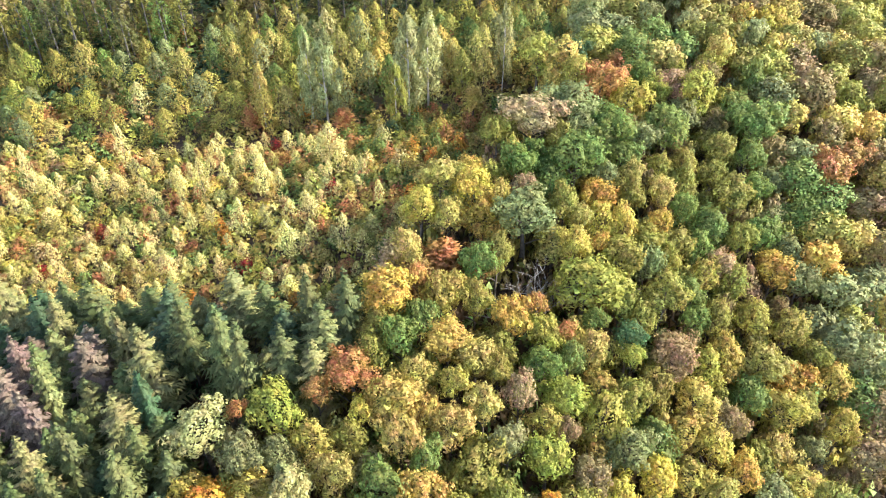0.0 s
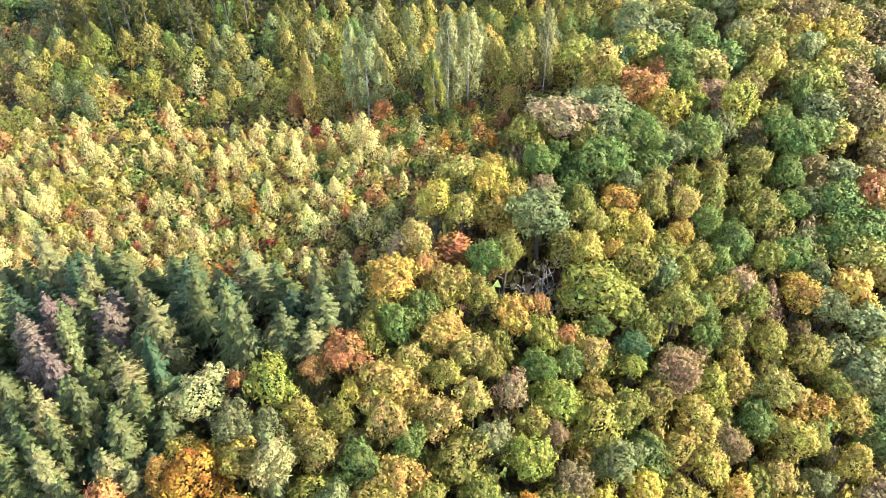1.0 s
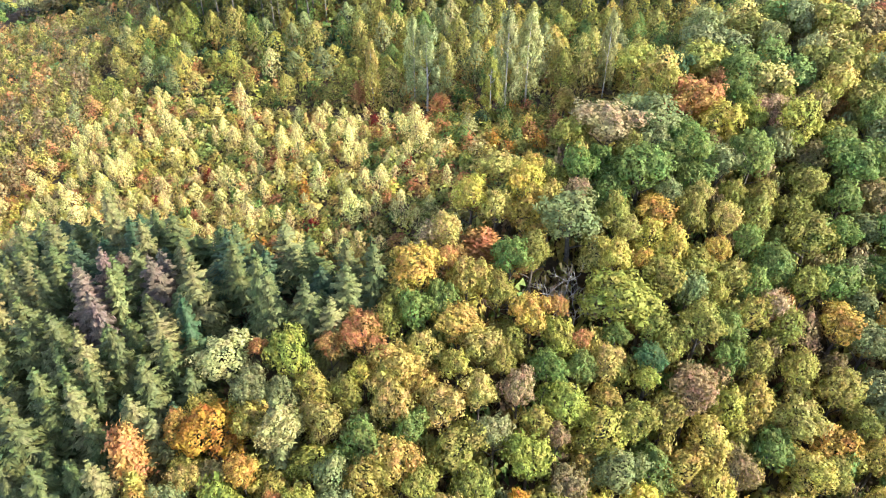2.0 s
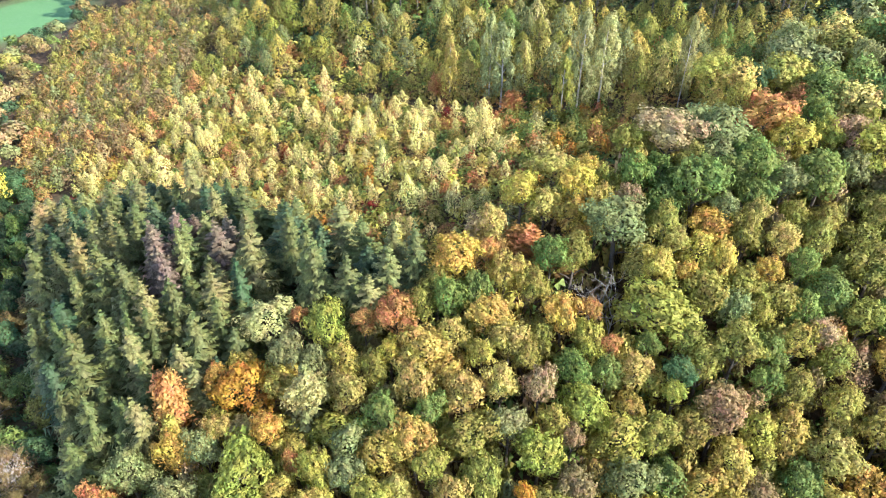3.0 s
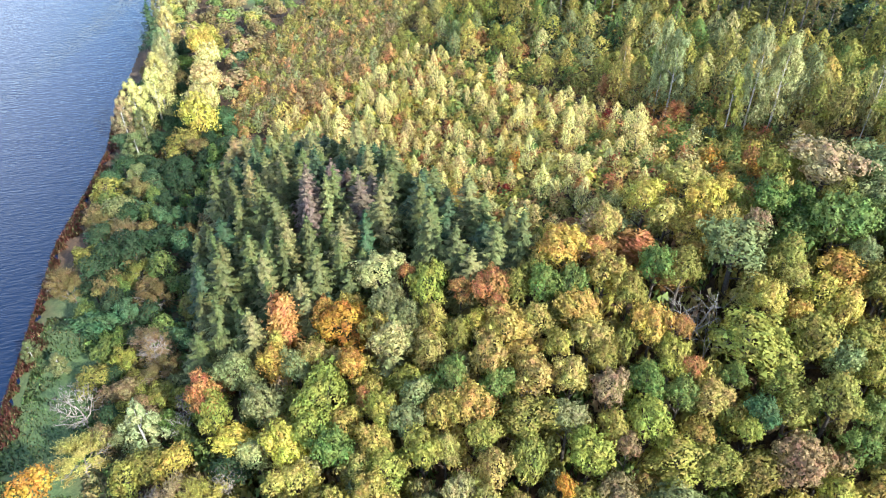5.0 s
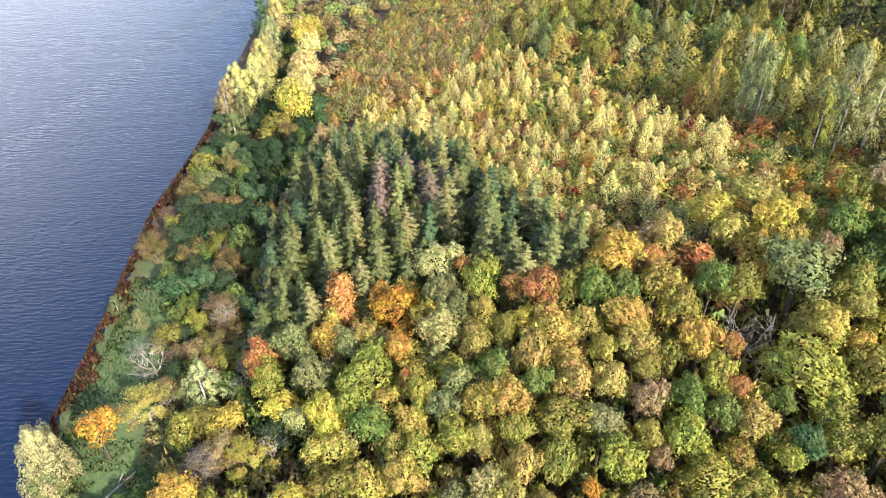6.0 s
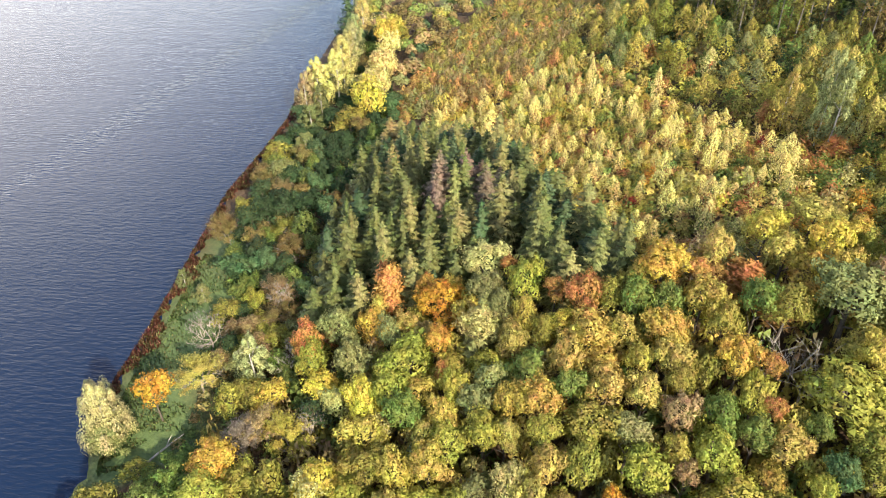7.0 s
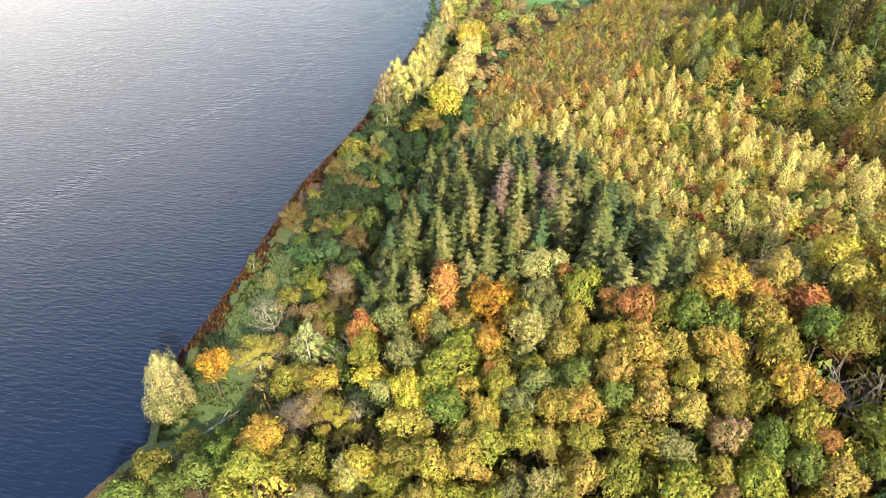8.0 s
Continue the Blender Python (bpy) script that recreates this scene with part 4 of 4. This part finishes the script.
for x, y in scatter(BACK_ZONE, 3.9, 5000, 0.8):
    if y < 150 and x < -38:
        if random.random() < 0.72:
            plant("sapling", x, y, pick({"olive": 28, "lime": 18, "sage": 16, "green": 8, "tan": 16, "ochre": 14, "cream": 6}), random.uniform(6, 9.5), random.uniform(2.0, 2.8))
        else:
            plant("shrub", x, y, pick({"green": 30, "dark": 26, "orange": 14, "rust": 8, "olive": 20}), random.uniform(3, 5), random.uniform(1.8, 2.8))
    elif y < 142 and random.random() < 0.25:
        plant("shrub", x, y, pick({"orange": 24, "rust": 20, "amber": 8, "green": 14, "dark": 12}), random.uniform(3, 5.5), random.uniform(2.0, 3.0))
    elif y < 160 or (x > -55 and y < 170):
        plant("sapling", x, y, pick({"olive": 28, "lime": 16, "sage": 12, "cream": 8, "green": 8, "ochre": 18, "tan": 10}), random.uniform(8, 12.5), random.uniform(2.2, 3.0))
    elif random.random() < 0.8:
        plant("tall_birch", x, y, pick({"olive": 26, "moss": 30, "umber": 24, "green": 10}), random.uniform(15, 20), random.uniform(2.8, 3.8))

# ---- shore trees ----
CORNER = "leaning shore birch with drooping pale green foliage over the water"
plant("shore_birch", -44.0, -6.0, "white", None, 5.6, 14.8, CORNER)
plant("birch", -42.0, -7.0, "sage", None, 4.4, 7.0)
plant("willow", -43.4, 2.4, "amber", None, 3.2, 12.8, "upright bright orange tree on the lake shore")
plant("bare_tree", -57.0, 14.2, "tan", None, 4.6, 11.6, "bare pale-twigged tree on the grassy shore")
plant("birch", -44.0, 19.6, "white", None, 4.4, 14.2)
for x, y, top, r, tint in [(-46.9, 10.4, 11.6, 4.6, "tan"), (-29.0, 13.8, 10.8, 4.0, "grey"), (-25.2, 20.4, 12.4, 4.6, "ochre"), (-29.5, 17.5, 11.2, 3.8, "pink"), (-62.0, 30.0, 12.0, 4.0, "brown")]:
    plant("thin_tree", x, y, tint, None, r, top)
for x, y, top, r, tint in [(-38.5, 14.0, 9.6, 3.0, "lime"), (-34.5, 20.0, 10.4, 3.0, "yellow"), (-37.0, 17.5, 9.4, 3.0, "olive"),
                           (-23.2, 8.3, 13.0, 3.8, "gold"), (-18.5, 5.5, 13.6, 3.6, "lime"), (-15.5, 14.5, 12.4, 3.0, "olive"), (-11.0, 21.0, 15.6, 3.8, "yellow"),
                           (-21.5, -2.5, 12.0, 3.3, "green"), (-25.5, -8.5, 11.0, 3.3, "olive"), (-18.0, -6.5, 12.0, 3.3, "green"), (-24.5, 2.0, 9.5, 2.8, "green"), (-21.0, -12.5, 11.0, 3.4, "green"), (-14.5, 2.0, 13.0, 3.4, "lime"), (-19.0, 11.0, 11.5, 3.0, "olive"), (-30.0, 4.0, 6.6, 2.8, "green"), (-33.5, -3.0, 5.0, 2.4, "olive"), (-29.0, -1.0, 6.0, 2.6, "green"), (-27.5, 26.5, 11.0, 3.0, "dark")]:
    plant("oak" if r >= 3.6 else "willow", x, y, tint, None, r * 1.05, top)
plant("bare_tree", -30.5, 14.0, "pink", 8.0, 3.2)
plant("bare_tree", -26.5, 24.5, "pink", 8.5, 3.2)
plant("bare_tree", -60.0, 30.0, "grey", 9.0, 3.4)
plant("bare_tree", -43.5, 27.0, "grey", 9.0, 2.2)
SHORE_BUSHES = [("birch", -81.6, 13.4, 5.4, 2.4, "sage"), ("birch", -73.8, 16.1, 5.6, 2.6, "sage"), ("willow", -64.8, 19.0, 6.6, 3.2, "olive"), ("willow", -76.2, 25.0, 8.4, 4.2, "teal"),
                ("thin_tree", -95.0, 25.4, 9.4, 3.8, "umber"), ("thin_tree", -92.0, 26.0, 8.0, 3.6, "umber"), ("willow", -124, 47.4, 8.6, 4.4, "olive"), ("birch", -121, 55, 11.0, 4.6, "sage"),
                ("thin_tree", -75.0, 37.0, 10.5, 4.6, "umber"), ("willow", -82.0, 42.0, 11.0, 4.2, "green"), ("thin_tree", -104, 42.4, 8.8, 4.2, "brown"), ("willow", -99.4, 32.8, 7.4, 3.2, "olive")]
SHORE_CROWNS = [("thin_tree", -86.0, 38.4, 8.6, 3.8, "olive"), ("willow", -66.0, 33.9, 8.8, 3.4, "green"), ("willow", -69.5, 23.7, 6.6, 3.0, "green"), ("thin_tree", -110, 40, 8.5, 3.6, "umber"),
                ("willow", -114, 46, 8.0, 3.8, "sage"), ("willow", -92, 46, 9.5, 3.8, "dark"), ("thin_tree", -56, 29, 9.5, 3.6, "umber"), ("willow", -64, 40, 11.0, 3.6, "olive"), ("willow", -131, 55, 9.0, 3.8, "dark")]
for kind, x, y, top, r, tint in SHORE_BUSHES + SHORE_CROWNS:
    plant(kind, x, y, tint, None, r, top)
for x, y, top, r, tint in [(-151, 65, 16, 4.6, "pink"), (-153, 70, 19, 5.4, "lemon"), (-155, 77, 20, 5.6, "straw"), (-163, 82, 21, 5.6, "lemon"), (-170, 87, 20, 5.0, "cream"),
                           (-182, 93, 18, 5.4, "white"), (-190, 97, 18, 5.0, "white"), (-205, 106, 19, 5.4, "straw"), (-146, 68, 13, 4.2, "sage"), (-138, 62, 11, 4.6, "sage"),
                           (-222, 112, 19, 5.6, "cream"), (-236, 122, 20, 5.8, "straw"), (-250, 132, 20, 5.8, "cream")]:
    plant("birch", x, y, tint, None, r, top)
for x, y, top, r, tint in [(-128, 77, 21, 5.6, "yellow"), (-134, 81, 19, 5.0, "straw"), (-126, 70, 13, 4.4, "olive"), (-140, 85, 17, 4.8, "straw"), (-147, 90, 19, 4.4, "straw"),
                           (-154, 94, 17, 4.2, "straw"), (-162, 98, 19, 4.4, "straw"), (-172, 103, 19, 4.4, "yellow"), (-180, 107, 18, 5.0, "yellow"), (-186, 112, 14, 4.4, "olive")]:
    plant("willow", x, y, tint, None, r, top)
plant("spruce", -207, 101, "dark", None, 4.6, 22)
plant("spruce", -160, 106, "dark", 10, 2.8)
BANK_ZONE = [(-62, 19), (-66, 26), (-58, 34), (-40, 33), (-36, 26), (-40, 17), (-52, 14)]
for x, y in scatter(BANK_ZONE, 2.6, 700, 0.6):
    plant("willow", x, y, pick({"green": 20, "olive": 24, "sage": 14, "dark": 16, "brown": 16, "lime": 8}), random.uniform(3.0, 6.0), random.uniform(1.8, 2.8))
SHORE_ZONE = [(-60, 24), (-70, 20), (-92, 27), (-118, 40), (-140, 58), (-165, 75), (-200, 95), (-200, 108), (-165, 98), (-140, 92), (-118, 80), (-100, 66), (-75, 48), (-60, 36)]
# tints kept mostly dark: shade along this strip is put into the leaves
for x, y in scatter(SHORE_ZONE, 3.4, 2500, 0.75):
    plant("willow", x, y, pick({"green": 12, "dark": 44, "umber": 24, "teal": 16}), random.uniform(4, 8), random.uniform(2.0, 3.2))

# ---- slope of young beech and far woods ----
young_form = [shrub_form(r, 6.0, 2.2, 300, 0.42) for r in seeds(4, 380)] + [plume_form(r, 6.0, 2.0, 300, 0.4, 0.62, 0.1) for r in seeds(3, 390)]
lite_oak = [oak_form(r, 230, 0.75, domes=2, under=60) for r in seeds(5, 320)]
lite_bush = [shrub_form(r, 2.4, 1.9, 80, 0.7) for r in seeds(5, 340)]
YOUNG_ZONE = [(-118, 84), (-134, 88), (-150, 104), (-172, 118), (-196, 150), (-205, 178), (-150, 185), (-118, 178), (-120, 135), (-104, 134), (-109, 114), (-116, 94)]


def young_tints(x, y):
    w = {"orange": 9, "rust": 12, "ochre": 24, "olive": 40, "brown": 22, "sage": 12, "umber": 12}
    if y - 0.35 * x < 160:
        w.update(rust=26, orange=14, olive=22)
    return w


thicket("beech_thicket", "dense slope of young beeches in orange, ochre and olive leaf", "thicket", scatter(YOUNG_ZONE, 2.1, 16000, 0.6), young_form, (4.0, 6.6), (1.5, 2.5),
        young_tints, 6.0, 2.2)
FIELD = (-241, 175, 25)
FAR_ZONE = [(-140, 92), (-200, 108), (-262, 130), (-330, 172), (-330, 215), (-60, 215), (120, 215), (150, 165), (34, 168), (34, 178), (-60, 184), (-118, 180), (-150, 187), (-206, 180),
            (-197, 150), (-173, 118), (-151, 103)]
far_spots = scatter(FAR_ZONE, 5.0, 9000, 0.7, (FIELD, (-222, 163, 15)))
thicket("far_woodland", "distant mixed woodland in green, brown and yellow autumn leaf", "woodland", far_spots, lite_oak, (7.5, 12), (2.8, 4.4),
        {"green": 12, "sage": 14, "olive": 18, "brown": 18, "dark": 22, "umber": 24}, 15.0, 3.8)
outer_form = [oak_form(r, 1500, 0.36, under=150) for r in seeds(5, 360)]
thicket("upper_oak_wood", "continuing oak wood with olive, green and tan crowns", "woodland", outer_oaks, outer_form, (13, 16.5), (3.2, 4.6), oak_tints, 15.0, 3.8)

# ---- lesser trees between the oaks ----
taken[:] = [(x, y, r * 0.6) for x, y, r in taken]
lesser_form = [oak_form(r, 620, 0.44, 9.0, 3.8, 7.6, 3, 60) for r in seeds(5, 400)]
thicket("lesser_oaks", "small oaks and hollies filling the gaps between the great oak crowns", "woodland", scatter([p for p in OAK_ZONE if p[0] < 100], 3.1, 9000, 0.9, (GAP,)), lesser_form,
        (9.0, 12.5), (1.7, 2.6), oak_tints, 9.0, 3.8)

# ---- low growth on the forest floor ----
FLOOR = [(-13, 72), (2, 103), (32, 150), (112, 168), (112, 50), (40, 28), (-8, 12), (-20, 2), (-34, 10), (-36, 38), (-33, 50), (-32, 62)]
taken.clear()
thicket("oak_undergrowth", "dark brown and green undergrowth beneath the oaks", "undergrowth", scatter(FLOOR, 3.0, 9000), lite_bush, (3.0, 7.5), (1.5, 2.6),
        {"brown": 18, "ochre": 12, "olive": 34, "green": 26}, 2.4, 1.9)
taken.clear()
thicket("plantation_undergrowth", "low mixed shrubs filling the ground between young larches", "undergrowth", scatter(LARCH_ZONE, 2.1, 7000) + scatter(SHRUB_ZONE, 2.0, 2500) + scatter(BACK_ZONE, 2.4, 4000),
        lite_bush, (1.0, 2.8), (1.3, 2.1), {"ochre": 20, "yellow": 10, "olive": 18, "green": 16, "rust": 6, "orange": 14, "tan": 16, "lime": 14, "gold": 8}, 2.4, 1.9)
taken.clear()
# added bushes; their dark tints stand in for shade beneath the tall birches
thicket("birch_undergrowth", "bushes on the floor of the old birch stand, tinted dark for its shade", "undergrowth", scatter([(-190, 150), (40, 150), (150, 168), (120, 225), (-190, 225)], 3.9, 5000), lite_bush,
        (2.4, 4.4), (2.6, 4.0), {"dark": 40, "olive": 16, "green": 20, "umber": 16}, 2.4, 1.9)
taken.clear()
# dark tints here also carry the shore strip's shade in the leaf colour
thicket("shore_undergrowth", "low green and brown bushes behind the lake shore", "undergrowth", scatter(SHORE_ZONE, 2.2, 4000) + scatter(SPRUCE_ZONE, 3.0, 3000), lite_bush, (1.2, 3.0), (1.2, 2.0),
        {"green": 20, "umber": 12, "dark": 40, "teal": 14}, 2.4, 1.9)

taken.clear()
BANK = [(-58, 12), (-72, 22), (-66, 34), (-44, 34), (-30, 24), (-24, 4), (-34, 1), (-44, 9)]
thicket("bank_undergrowth", "low green and brown growth on the lake bank", "undergrowth", scatter(BANK, 2.6, 2500), lite_bush, (0.5, 1.6), (0.9, 1.5),
        {"grass": 26, "olive": 16, "umber": 18, "hay": 14, "green": 16, "brown": 8}, 2.4, 1.9)

# ---- reeds and grass by the water, dead wood ----


def blades(name, label, category, spots, height, width, tints):
    """Upright blades and tufts as one object."""
    p = np.array([(x, y, float(land(x, y)) + height * 0.4) for x, y in spots])
    u = RNG.normal(size=p.shape) * (1, 1, 0)
    v, f = needles(p, unit(u + 1e-6), height, width, np.tile([0, 0, 1.0], (len(p), 1)) + 0.25 * RNG.normal(size=p.shape), 0.3, RNG)
    me = lay(mesh_from(name, v, f, [M_FAR]), unit(0.5 * RNG.normal(size=p.shape) + (0, 0, 1.0)))
    cols = np.array([[*(np.array(TINTS[pick(tints)][0]) * random.uniform(0.75, 1.25)), 1.0] for _ in spots])
    at = me.color_attributes.new("tint", "FLOAT_COLOR", "POINT")
    at.data.foreach_set("color", np.repeat(cols, 3, 0).ravel().astype(np.float32))
    return tagged(new(name, me), label, category, kind="stuff")


def along_shore(n, near, far, start, end):
    """Places along the shoreline, between two distances from the water."""
    pts, out = SHORE[(SHORE[:, 0] <= start) & (SHORE[:, 0] >= end)], []
    for _ in range(n):
        k = random.uniform(0, len(pts) - 1.001)
        a, b = pts[int(k)], pts[int(k) + 1]
        q = a + (b - a) * (k % 1)
        m = Vector((b - a).tolist()).normalized()
        d = near + (far - near) * random.random() ** 1.3 * (0.58 + 0.34 * math.sin(q[0] * 0.35) + 0.2 * math.sin(q[0] * 1.3))
        out.append((float(q[0] + m.y * d), float(q[1] - m.x * d)))
    return out


taken.clear()
blades("reed_bed", "narrow belt of red-brown reeds along the water's edge", "reeds", along_shore(14000, -1.1, 3.5, -47, -200), 1.1, 0.2, {"reed": 74, "brown": 10, "grass": 14})
blades("shore_grass", "rough green grass on the lake bank", "grass", along_shore(9000, 2.0, 17, -31, -96) + scatter(BANK, 0.28, 26000), 0.5, 0.2, {"grass": 70, "hay": 14, "umber": 8})

log_mesh = mesh_from("fallen_log", *join([tube([(0, 0, 0.2), (2.2, 0.2, 0.5), (4.6, 0.0, 0.9), (7.6, -0.4, 1.5)], (0.22, 0.19, 0.15, 0.06), 8),
                                          tube([(4.2, 0, 0.8), (5.3, 0.7, 1.2), (6.2, 1.0, 1.5)], (0.1, 0.08, 0.03), 5)]), [M_DEAD], True)
log = new("fallen_log", log_mesh)
log.matrix_world = pose(-35.1, -2.0, float(land(-35.1, -2.0)), 0, 0, 112)
tagged(log, "bleached fallen log lying on the shore", "log", kind="")


def dead_tree(x, y, h, r, turn):
    ob = new("dead_tree", mesh_from("dead_tree", *bare_form(np.random.default_rng(int(turn) + 5), h, r, 3, 0.14), [M_DEAD], True))
    ob.matrix_world = pose(x, y, float(land(x, y)), 14, 0, turn)
    return tagged(ob, "bleached dead tree with bare broken branches in the gap", "tree", "dead trees")


for x, y, h, r, turn in ((13.0, 84.5, 18.0, 3.4, 20), (15.6, 83.0, 17.0, 3.2, 140), (11.5, 83.0, 16.5, 3.4, 260), (-42.0, 25.5, 10.0, 2.6, 80)):
    dead_tree(x, y, h, r, turn)
